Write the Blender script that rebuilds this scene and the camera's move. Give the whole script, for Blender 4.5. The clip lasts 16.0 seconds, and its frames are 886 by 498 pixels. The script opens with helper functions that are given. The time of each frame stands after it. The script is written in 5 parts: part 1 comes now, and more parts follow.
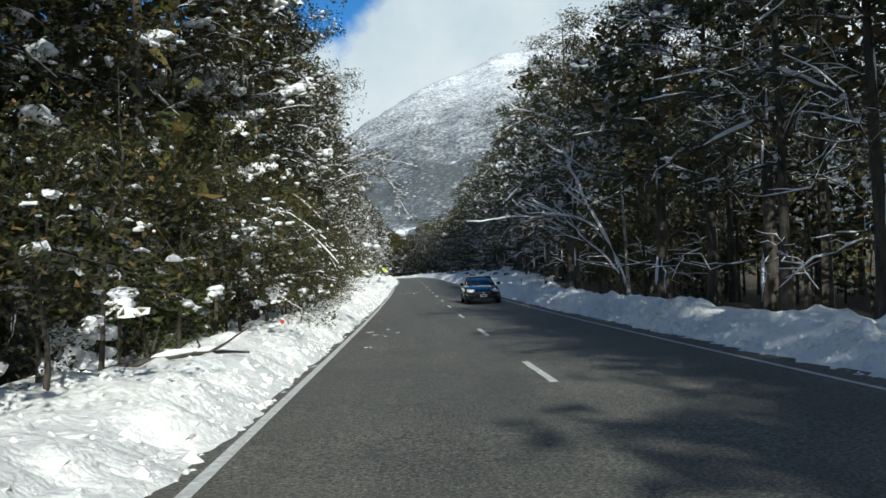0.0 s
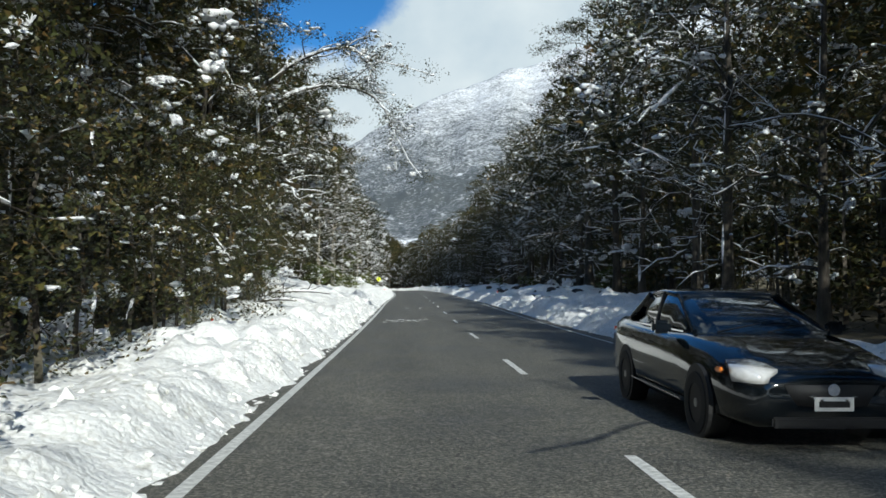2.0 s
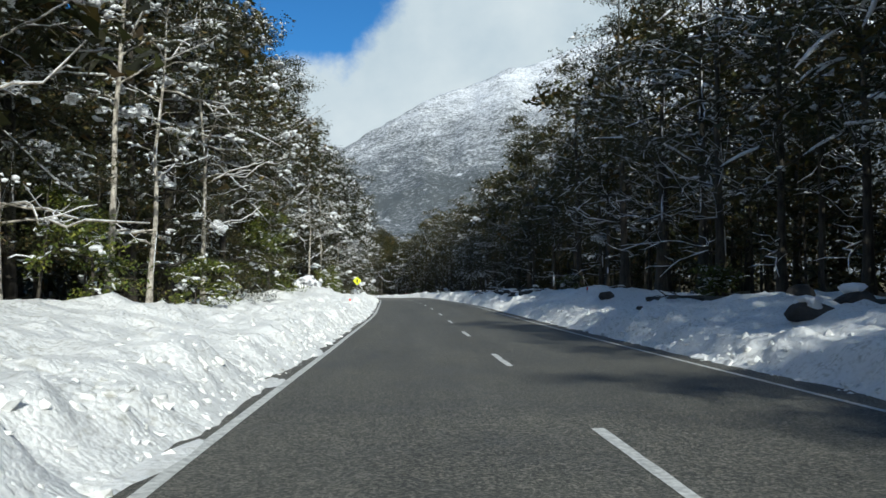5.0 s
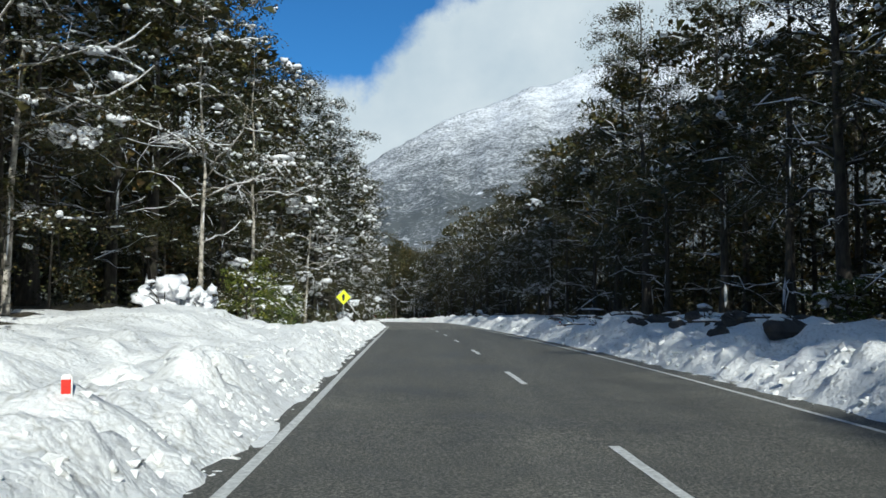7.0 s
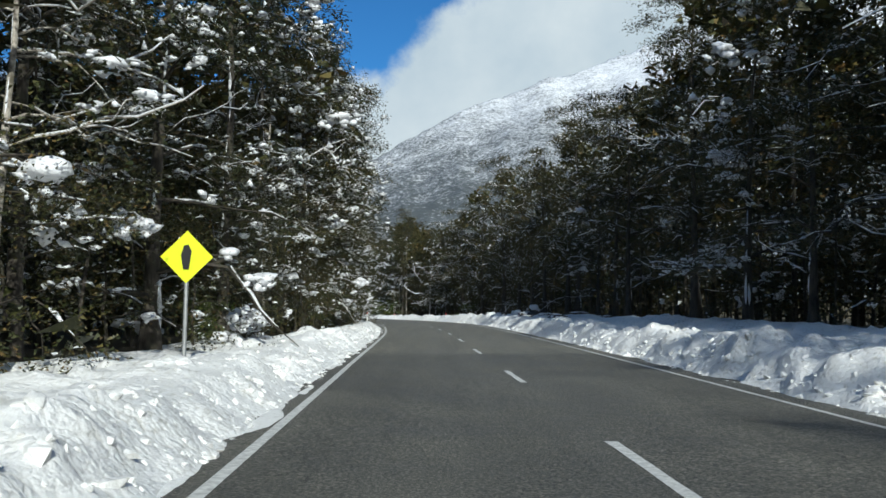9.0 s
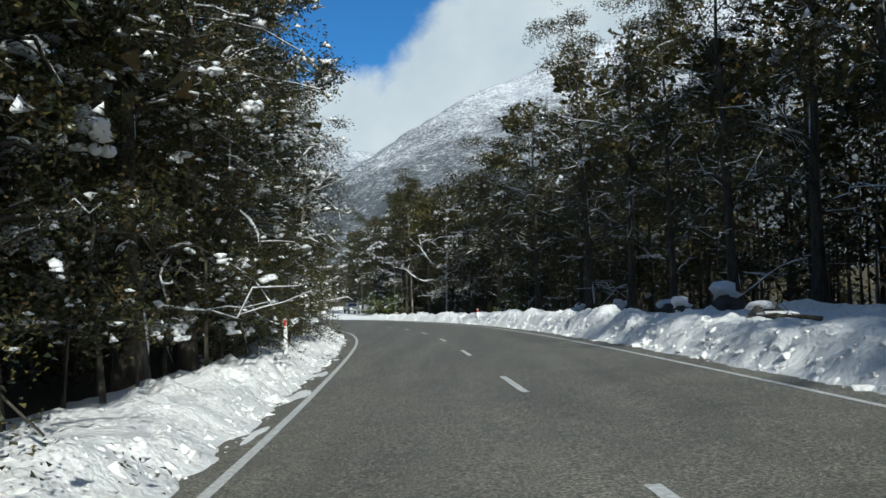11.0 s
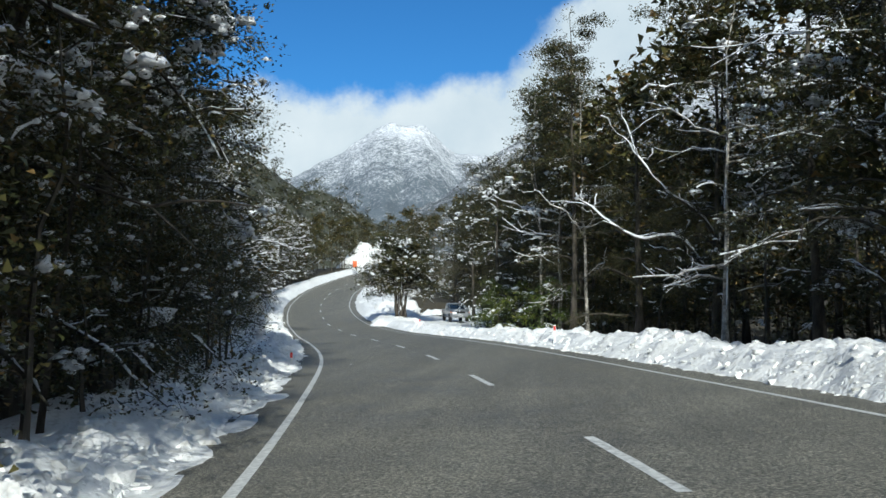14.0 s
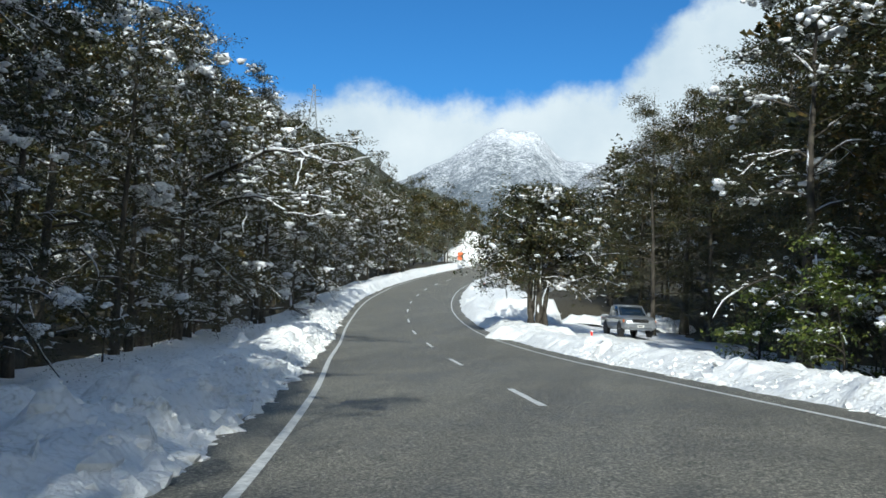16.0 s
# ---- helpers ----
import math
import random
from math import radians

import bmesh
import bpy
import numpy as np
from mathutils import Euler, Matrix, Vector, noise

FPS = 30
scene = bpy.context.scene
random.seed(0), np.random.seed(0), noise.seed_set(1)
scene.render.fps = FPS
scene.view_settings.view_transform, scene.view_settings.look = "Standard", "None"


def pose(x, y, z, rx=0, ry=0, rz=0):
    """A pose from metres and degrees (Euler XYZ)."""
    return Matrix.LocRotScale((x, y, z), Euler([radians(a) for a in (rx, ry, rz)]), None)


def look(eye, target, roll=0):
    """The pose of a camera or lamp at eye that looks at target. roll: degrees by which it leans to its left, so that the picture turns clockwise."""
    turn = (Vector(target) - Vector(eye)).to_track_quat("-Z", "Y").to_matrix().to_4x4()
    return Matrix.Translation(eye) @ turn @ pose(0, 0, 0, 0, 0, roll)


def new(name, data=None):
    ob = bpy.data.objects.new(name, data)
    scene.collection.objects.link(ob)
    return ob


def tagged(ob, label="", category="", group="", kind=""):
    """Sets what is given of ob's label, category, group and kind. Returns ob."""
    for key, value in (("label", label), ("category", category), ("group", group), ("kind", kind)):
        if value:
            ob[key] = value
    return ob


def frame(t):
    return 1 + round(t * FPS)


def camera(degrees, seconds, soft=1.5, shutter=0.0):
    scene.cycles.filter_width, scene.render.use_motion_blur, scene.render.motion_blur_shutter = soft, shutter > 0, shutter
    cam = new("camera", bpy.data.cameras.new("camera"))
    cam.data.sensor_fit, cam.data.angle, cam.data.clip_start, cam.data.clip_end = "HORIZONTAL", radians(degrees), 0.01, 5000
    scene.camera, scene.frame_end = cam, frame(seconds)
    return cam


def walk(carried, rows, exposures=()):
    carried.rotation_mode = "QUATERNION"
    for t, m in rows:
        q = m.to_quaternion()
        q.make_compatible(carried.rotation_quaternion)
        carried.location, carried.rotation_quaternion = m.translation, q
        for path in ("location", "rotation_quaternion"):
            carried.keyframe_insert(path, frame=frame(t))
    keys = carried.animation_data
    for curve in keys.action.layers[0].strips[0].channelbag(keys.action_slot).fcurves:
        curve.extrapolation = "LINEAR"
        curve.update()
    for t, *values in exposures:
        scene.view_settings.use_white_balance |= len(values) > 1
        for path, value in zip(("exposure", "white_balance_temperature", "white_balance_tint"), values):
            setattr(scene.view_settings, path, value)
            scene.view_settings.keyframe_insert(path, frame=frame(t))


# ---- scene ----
cam = camera(54.0, 16.0, soft=1.6)


def aim(x, y, z, yaw, pitch, lean):
    """A camera pose from place, yaw to the left, pitch up and lean to the left, in degrees."""
    a, p = radians(yaw), radians(pitch)
    way = Vector((-math.sin(a) * math.cos(p), math.cos(a) * math.cos(p), math.sin(p)))
    return look((x, y, z), Vector((x, y, z)) + way, lean)


PATH = [
    (0.0, aim(-1.89, -14.73, 1.73, -2.29, 1.42, -2.15)),
    (0.5, aim(-1.92, -5.84, 1.56, -1.97, 1.67, -0.49)),
    (1.0, aim(-1.91, 3.55, 1.49, -1.84, 1.63, 0.87)),
    (1.5, aim(-1.89, 13.19, 1.44, -2.06, 2.09, 0.59)),
    (2.0, aim(-1.88, 22.46, 1.39, -2.21, 2.38, 0.46)),
    (2.5, aim(-1.91, 31.79, 1.30, -2.51, 2.95, 1.11)),
    (3.0, aim(-1.89, 41.57, 1.29, -2.65, 3.08, 1.06)),
    (3.5, aim(-1.83, 51.47, 1.31, -2.48, 2.86, 1.00)),
    (4.0, aim(-1.84, 61.42, 1.34, -2.71, 2.15, 0.39)),
    (6.5, aim(-1.92, 111.49, 1.39, -1.59, 4.07, 0.23)),
    (7.0, aim(-2.02, 120.90, 1.45, -1.12, 4.16, 0.44)),
    (7.5, aim(-2.15, 130.35, 1.46, -0.61, 4.09, 1.13)),
    (8.0, aim(-2.30, 140.40, 1.54, -0.34, 3.64, 1.11)),
    (10.5, aim(-3.48, 192.61, 1.56, 0.46, 4.00, -0.40)),
    (11.0, aim(-3.73, 203.01, 1.51, 0.43, 3.28, -1.74)),
    (11.5, aim(-4.23, 212.60, 1.39, -0.27, 3.40, -1.60)),
    (12.0, aim(-4.94, 222.39, 1.30, 0.24, 3.05, -1.12)),
    (12.5, aim(-5.54, 232.12, 1.23, 1.95, 3.10, -0.15)),
    (13.0, aim(-6.35, 241.54, 1.16, 3.98, 3.02, -0.29)),
    (13.5, aim(-7.54, 250.75, 1.06, 6.05, 3.14, -0.40)),
    (14.0, aim(-8.96, 259.52, 0.93, 8.16, 3.84, -0.15)),
    (14.5, aim(-10.66, 267.82, 0.84, 9.81, 4.20, 0.26)),
    (15.0, aim(-12.57, 275.78, 0.76, 11.26, 3.82, 0.37)),
    (15.5, aim(-14.74, 283.91, 0.61, 13.36, 3.65, 1.12)),
    (16.0, aim(-17.05, 291.81, 0.48, 15.10, 4.18, 2.35)),
]
walk(cam, PATH, exposures=((0.0, -0.08, 6100, 1.0), (2.5, -0.08, 6060, 1.0), (4.0, -0.16, 6040, 1.0), (7.5, -0.20, 5950, 1.0), (11.0, -0.24, 5980, 1.0), (13.0, -0.12, 5950, 1.0), (16.0, 0.02, 5940, 1.0)))

# ---- world and sun ----
SUN_AZ, SUN_EL = radians(12.0), radians(28.5)
SUN_DIR = Vector((math.sin(SUN_AZ) * math.cos(SUN_EL), -math.cos(SUN_AZ) * math.cos(SUN_EL), math.sin(SUN_EL)))
world = bpy.data.worlds.new("winter_sky")
scene.world = world
world.use_nodes = True


def nodes_of(tree):
    tree.nodes.clear()

    def add(kind, **values):
        n = tree.nodes.new(kind)
        for key, v in values.items():
            n.inputs[int(key[1:]) if key[0] == "i" and key[1:].isdigit() else key.replace("_", " ")].default_value = v
        return n
    return add, tree.links.new


def build_sky():
    add, link = nodes_of(world.node_tree)
    out = add("ShaderNodeOutputWorld")
    bg = add("ShaderNodeBackground", Strength=1.0)
    sky = add("ShaderNodeTexSky")
    sky.sky_type, sky.sun_disc = "NISHITA", False
    sky.sun_elevation, sky.sun_rotation = SUN_EL, math.pi - SUN_AZ
    sky.altitude, sky.air_density, sky.dust_density, sky.ozone_density = 900, 1.0, 0.3, 2.0
    sky_dim = add("ShaderNodeVectorMath")
    sky_dim.operation = "MULTIPLY"
    sky_dim.inputs[1].default_value = (0.036, 0.078, 0.116)
    link(sky.outputs[0], sky_dim.inputs[0])
    coord = add("ShaderNodeTexCoord")
    sep = add("ShaderNodeSeparateXYZ")
    link(coord.outputs["Generated"], sep.inputs[0])
    # bearing (x over distance) decides how high the cloud bank reaches
    ramp = add("ShaderNodeMapRange", i1=-0.45, i2=0.5, i3=0.0, i4=1.0)
    link(sep.outputs[0], ramp.inputs[0])
    top = add("ShaderNodeValToRGB")
    cr = top.color_ramp
    stops = ((0.0, 0.232), (0.20, 0.258), (0.32, 0.252), (0.40, 0.262), (0.445, 0.312), (0.475, 0.338), (0.56, 0.38), (1.0, 0.70))
    while len(cr.elements) < len(stops):
        cr.elements.new(0.5)
    for el, (pos, v) in zip(cr.elements, stops):
        el.position, el.color = pos, (v, v, v, 1)
    link(ramp.outputs[0], top.inputs[0])
    big = add("ShaderNodeTexNoise", Scale=9.0, Detail=9.0, Roughness=0.62)
    link(coord.outputs["Generated"], big.inputs["Vector"])
    wob = add("ShaderNodeMapRange", i1=0.3, i2=0.7, i3=-0.026, i4=0.026)
    link(big.outputs[0], wob.inputs[0])
    lift = add("ShaderNodeMath")
    lift.operation = "ADD"
    link(top.outputs[0], lift.inputs[0]), link(wob.outputs[0], lift.inputs[1])
    gap = add("ShaderNodeMath")
    gap.operation = "SUBTRACT"
    link(lift.outputs[0], gap.inputs[0]), link(sep.outputs[2], gap.inputs[1])
    mask = add("ShaderNodeMapRange", i1=-0.008, i2=0.03, i3=0.0, i4=1.0)
    mask.interpolation_type = "SMOOTHSTEP"
    link(gap.outputs[0], mask.inputs[0])
    # broken cloud over the half of the sky behind, unseen, added as fill light
    puff = add("ShaderNodeTexNoise", Scale=2.2, Detail=7.0, Roughness=0.6)
    link(coord.outputs["Generated"], puff.inputs["Vector"])
    puff_on = add("ShaderNodeMapRange", i1=0.54, i2=0.64, i3=0.0, i4=1.0)
    link(puff.outputs[0], puff_on.inputs[0])
    behind = add("ShaderNodeMapRange", i1=0.62, i2=0.35, i3=0.0, i4=1.0)
    link(sep.outputs[1], behind.inputs[0])
    both = add("ShaderNodeMath")
    both.operation = "MULTIPLY"
    link(puff_on.outputs[0], both.inputs[0]), link(behind.outputs[0], both.inputs[1])
    cover = add("ShaderNodeMath")
    cover.operation = "MAXIMUM"
    link(mask.outputs[0], cover.inputs[0]), link(both.outputs[0], cover.inputs[1])
    fine = add("ShaderNodeTexNoise", Scale=5.0, Detail=7.0, Roughness=0.55)
    link(coord.outputs["Generated"], fine.inputs["Vector"])
    tone = add("ShaderNodeValToRGB")
    tone.color_ramp.elements[0].position, tone.color_ramp.elements[0].color = 0.35, (0.62, 0.69, 0.76, 1)
    tone.color_ramp.elements[1].position, tone.color_ramp.elements[1].color = 0.68, (0.90, 0.91, 0.92, 1)
    link(fine.outputs[0], tone.inputs[0])
    mix = add("ShaderNodeMix")
    mix.data_type = "RGBA"
    link(cover.outputs[0], mix.inputs[0]), link(sky_dim.outputs[0], mix.inputs[6]), link(tone.outputs[0], mix.inputs[7])
    link(mix.outputs[2], bg.inputs[0]), link(bg.outputs[0], out.inputs[0])


build_sky()
sun_data = bpy.data.lights.new("sun", "SUN")
sun_data.energy, sun_data.angle, sun_data.color = 5.0, radians(0.53), (1.0, 0.94, 0.86)
sun = new("sun", sun_data)
sun.matrix_world = look((60, -120, 90), Vector((60, -120, 90)) - SUN_DIR)


# ---- materials ----
def material(name):
    m = bpy.data.materials.new(name)
    m.use_nodes = True
    add, link = nodes_of(m.node_tree)
    out = add("ShaderNodeOutputMaterial")
    bsdf = add("ShaderNodeBsdfPrincipled")
    link(bsdf.outputs[0], out.inputs[0])
    return m, add, link, bsdf


def ramp_of(add, link, source, stops):
    r = add("ShaderNodeValToRGB")
    while len(r.color_ramp.elements) < len(stops):
        r.color_ramp.elements.new(0.5)
    for el, (pos, col) in zip(r.color_ramp.elements, stops):
        el.position, el.color = pos, (*col, 1) if len(col) == 3 else col
    link(source, r.inputs[0])
    return r.outputs[0]


def grey(v):
    return (v, v, v)


def mixed(add, link, fac, a, b, blend="MIX"):
    n = add("ShaderNodeMix")
    n.data_type, n.blend_type = "RGBA", blend
    for slot, v in ((0, fac), (6, a), (7, b)):
        if isinstance(v, (int, float)):
            n.inputs[slot].default_value = v
        elif isinstance(v, tuple):
            n.inputs[slot].default_value = (*v, 1)
        else:
            link(v, n.inputs[slot])
    return n.outputs[2]


def noise_of(add, link, scale, detail=4.0, rough=0.55, stretch=None, coord="Object"):
    tc = add("ShaderNodeTexCoord")
    v = tc.outputs[coord]
    if stretch:
        mp = add("ShaderNodeMapping")
        mp.inputs["Scale"].default_value = stretch
        link(v, mp.inputs[0])
        v = mp.outputs[0]
    n = add("ShaderNodeTexNoise", Scale=scale, Detail=detail, Roughness=rough)
    link(v, n.inputs["Vector"])
    return n.outputs[0]


def bumped(add, link, bsdf, height, strength, distance=0.02):
    b = add("ShaderNodeBump", Strength=strength, Distance=distance)
    link(height, b.inputs["Height"])
    link(b.outputs[0], bsdf.inputs["Normal"])


def plain(name, color, rough=0.5, metal=0.0, coat=0.0, scale=20.0, vary=0.12):
    m, add, link, bsdf = material(name)
    n = noise_of(add, link, scale, 4)
    lo, hi = tuple(c * (1 - vary) for c in color), tuple(min(c * (1 + vary), 1) for c in color)
    link(ramp_of(add, link, n, ((0.3, lo), (0.7, hi))), bsdf.inputs["Base Color"])
    bsdf.inputs["Roughness"].default_value, bsdf.inputs["Metallic"].default_value = rough, metal
    bsdf.inputs["Coat Weight"].default_value = coat
    return m


def make_asphalt():
    m, add, link, bsdf = material("asphalt")
    chips = noise_of(add, link, 30.0, 5, 0.85)
    mottle = noise_of(add, link, 5.0, 5, 0.7)
    patch = noise_of(add, link, 0.55, 5, 0.6)
    lane = noise_of(add, link, 0.9, 4, 0.6, (1.0, 0.06, 1.0))
    base = ramp_of(add, link, chips, ((0.38, (0.034, 0.036, 0.034)), (0.5, (0.100, 0.101, 0.094)), (0.61, (0.30, 0.29, 0.265))))
    base = mixed(add, link, 1.0, base, ramp_of(add, link, mottle, ((0.3, (0.80, 0.82, 0.80)), (0.7, (1.18, 1.16, 1.12)))), "MULTIPLY")
    tint = ramp_of(add, link, patch, ((0.3, grey(0.78)), (0.7, grey(1.12))))
    base = mixed(add, link, 1.0, base, tint, "MULTIPLY")
    tc = add("ShaderNodeTexCoord")
    sep = add("ShaderNodeSeparateXYZ")
    link(tc.outputs["Object"], sep.inputs[0])
    seal = add("ShaderNodeMapRange", i1=186.0, i2=188.0, i3=0.0, i4=1.0)
    link(sep.outputs[1], seal.inputs[0])
    base = mixed(add, link, 1.0, base, mixed(add, link, seal.outputs[0], (0.98, 0.95, 0.88), (1.45, 1.38, 1.24)), "MULTIPLY")
    worn = ramp_of(add, link, lane, ((0.35, grey(0.86)), (0.65, grey(1.1))))
    base = mixed(add, link, 1.0, base, worn, "MULTIPLY")
    link(base, bsdf.inputs["Base Color"])
    link(ramp_of(add, link, patch, ((0.3, grey(0.62)), (0.7, grey(0.85)))), bsdf.inputs["Roughness"])
    bumped(add, link, bsdf, chips, 0.6, 0.01)
    return m


def make_snow(name, lo, hi, dirt=0.0, lumps=9.0):
    """Crumbled snow: rounded crumbs of two sizes, fine grain, and grey-brown grit caught in the pores."""
    m, add, link, bsdf = material(name)
    tc = add("ShaderNodeTexCoord")
    warp = add("ShaderNodeTexNoise", Scale=3.0, Detail=4.0)
    link(tc.outputs["Object"], warp.inputs["Vector"])
    bent = add("ShaderNodeVectorMath")
    bent.operation = "MULTIPLY_ADD"
    bent.inputs[1].default_value = (0.22, 0.22, 0.22)
    link(warp.outputs["Color"], bent.inputs[0]), link(tc.outputs["Object"], bent.inputs[2])

    def cells(scale):
        v = add("ShaderNodeTexVoronoi", Scale=scale)
        link(bent.outputs[0], v.inputs["Vector"])
        return v.outputs["Distance"]

    def plus(a, ka, b, kb):
        n = add("ShaderNodeMath", i1=ka)
        n.operation = "MULTIPLY"
        link(a, n.inputs[0])
        o = add("ShaderNodeMath", i1=kb)
        o.operation = "MULTIPLY_ADD"
        link(b, o.inputs[0]), link(n.outputs[0], o.inputs[2])
        return o.outputs[0]
    broad = noise_of(add, link, 0.8, 6, 0.6)
    grain = noise_of(add, link, 16.0, 6, 0.7)
    big, small = cells(lumps * 0.55), cells(lumps * 1.5)
    base = ramp_of(add, link, broad, ((0.3, lo), (0.65, hi)))
    if dirt:
        pores = ramp_of(add, link, small, ((0.50, grey(0.0)), (0.85, grey(dirt))))
        where = ramp_of(add, link, noise_of(add, link, 1.1, 7, 0.7), ((0.42, grey(0.15)), (0.62, grey(1.0))))
        base = mixed(add, link, mixed(add, link, 1.0, pores, where, "MULTIPLY"), base, (0.34, 0.32, 0.25))
        specks = ramp_of(add, link, noise_of(add, link, 7.0, 6, 0.75), ((0.64, grey(0.0)), (0.72, grey(dirt * 0.8))))
        base = mixed(add, link, specks, base, (0.26, 0.24, 0.18))
    link(base, bsdf.inputs["Base Color"])
    bsdf.inputs["Roughness"].default_value = 0.7
    bsdf.inputs["Specular IOR Level"].default_value = 0.2
    h = plus(big, -0.40, small, -0.42)
    h = plus(h, 1.0, grain, 0.55)
    bumped(add, link, bsdf, h, 0.7, 0.05)
    return m


def make_leaf(name, stops):
    m, add, link, bsdf = material(name)
    geo = add("ShaderNodeNewGeometry")
    info = add("ShaderNodeObjectInfo")
    col = ramp_of(add, link, geo.outputs["Random Per Island"], stops)
    shade = ramp_of(add, link, info.outputs["Random"], ((0.0, (0.75, 0.78, 0.75)), (1.0, (1.35, 1.14, 0.88))))
    link(mixed(add, link, 1.0, col, shade, "MULTIPLY"), bsdf.inputs["Base Color"])
    bsdf.inputs["Roughness"].default_value = 0.5
    bsdf.inputs["Specular IOR Level"].default_value = 0.35
    return m


def make_bark(name, dark, light, stretch=(1, 1, 0.25)):
    m, add, link, bsdf = material(name)
    furrow = noise_of(add, link, 7.0, 6, 0.65, stretch)
    blotch = noise_of(add, link, 1.7, 4, 0.6)
    base = ramp_of(add, link, furrow, ((0.36, dark), (0.62, light)))
    moss = ramp_of(add, link, blotch, ((0.52, grey(0.0)), (0.72, grey(0.55))))
    link(mixed(add, link, moss, base, (0.10, 0.10, 0.055)), bsdf.inputs["Base Color"])
    bsdf.inputs["Roughness"].default_value = 0.9
    bumped(add, link, bsdf, furrow, 0.8, 0.03)
    return m


def make_floor():
    m, add, link, bsdf = material("forest_floor")
    patch = noise_of(add, link, 0.6, 8, 0.68)
    litter = noise_of(add, link, 6.0, 6, 0.7)
    soil = ramp_of(add, link, litter, ((0.3, (0.035, 0.028, 0.018)), (0.7, (0.10, 0.085, 0.05))))
    cover = ramp_of(add, link, patch, ((0.66, grey(0.0)), (0.74, grey(1.0))))
    link(mixed(add, link, cover, soil, (0.80, 0.82, 0.85)), bsdf.inputs["Base Color"])
    bsdf.inputs["Roughness"].default_value = 0.85
    bumped(add, link, bsdf, litter, 0.8, 0.08)
    return m


def make_mountain(name, low, high, forest, snow, lift=0.0, grain=0.16, speck=1.5, by_height=0.42):
    """Snow over forest and rock: more snow with height, dark tree specks thinning upward, bare streaks down the slope."""
    m, add, link, bsdf = material(name)
    tc = add("ShaderNodeTexCoord")
    sep = add("ShaderNodeSeparateXYZ")
    link(tc.outputs["Object"], sep.inputs[0])
    h = add("ShaderNodeMapRange", i1=low, i2=high, i3=0.0, i4=1.0)
    link(sep.outputs[2], h.inputs[0])
    broad = noise_of(add, link, 0.006, 6, 0.6)
    specks = noise_of(add, link, grain, 3, 0.8)
    clump = noise_of(add, link, 0.024, 6, 0.75)
    chute = noise_of(add, link, 0.022, 6, 0.7, (1.0, 0.5, 0.5))

    def sums(a, ka, b, kb):
        n = add("ShaderNodeMath", i1=ka)
        n.operation = "MULTIPLY"
        link(a, n.inputs[0])
        o = add("ShaderNodeMath", i1=kb)
        o.operation = "MULTIPLY"
        link(b, o.inputs[0])
        p = add("ShaderNodeMath")
        p.operation = "ADD"
        link(n.outputs[0], p.inputs[0]), link(o.outputs[0], p.inputs[1])
        return p.outputs[0]
    t = sums(specks, speck, clump, 0.45)
    t = sums(t, 1.0, h.outputs[0], by_height)
    t = sums(t, 1.0, broad, 0.45)
    scale = add("ShaderNodeMapRange", i1=1.15 - lift, i2=1.88 - lift, i3=0.0, i4=1.0)
    link(t, scale.inputs[0])
    k = ramp_of(add, link, scale.outputs[0], ((0.10, grey(0.03)), (0.30, grey(0.22)), (0.50, grey(0.58)), (0.86, grey(1.0))))
    bare = ramp_of(add, link, chute, ((0.62, grey(0.0)), (0.68, grey(0.85))))
    k = mixed(add, link, 1.0, k, bare, "LIGHTEN")
    link(mixed(add, link, k, forest, snow), bsdf.inputs["Base Color"])
    bsdf.inputs["Roughness"].default_value = 0.9
    bsdf.inputs["Specular IOR Level"].default_value = 0.1
    bumped(add, link, bsdf, sums(specks, 1.0, clump, 1.5), 0.25, 4.0)
    return m


ASPHALT = make_asphalt()
PAINT = plain("worn_road_paint", (0.62, 0.62, 0.59), 0.7, scale=14, vary=0.3)
SNOW = make_snow("ploughed_snow", (0.87, 0.87, 0.85), (0.94, 0.935, 0.91), 0.55)
FRESH = make_snow("fresh_snow", (0.82, 0.83, 0.86), (0.90, 0.90, 0.91))
LEAF = make_leaf("beech_leaf", ((0.0, (0.014, 0.020, 0.008)), (0.4, (0.036, 0.046, 0.017)), (0.78, (0.074, 0.076, 0.027)), (1.0, (0.14, 0.10, 0.045))))
SHRUB_LEAF = make_leaf("shrub_leaf", ((0.0, (0.035, 0.06, 0.012)), (0.5, (0.09, 0.13, 0.025)), (1.0, (0.19, 0.21, 0.05))))
BARK = make_bark("dark_bark", (0.022, 0.018, 0.014), (0.085, 0.072, 0.056))
PALE_BARK = make_bark("pale_bark", (0.12, 0.10, 0.08), (0.60, 0.55, 0.47), (1, 1, 0.8))
FLOOR = make_floor()
ROCK = plain("dark_rock", (0.06, 0.055, 0.05), 0.9, scale=3.0, vary=0.45)


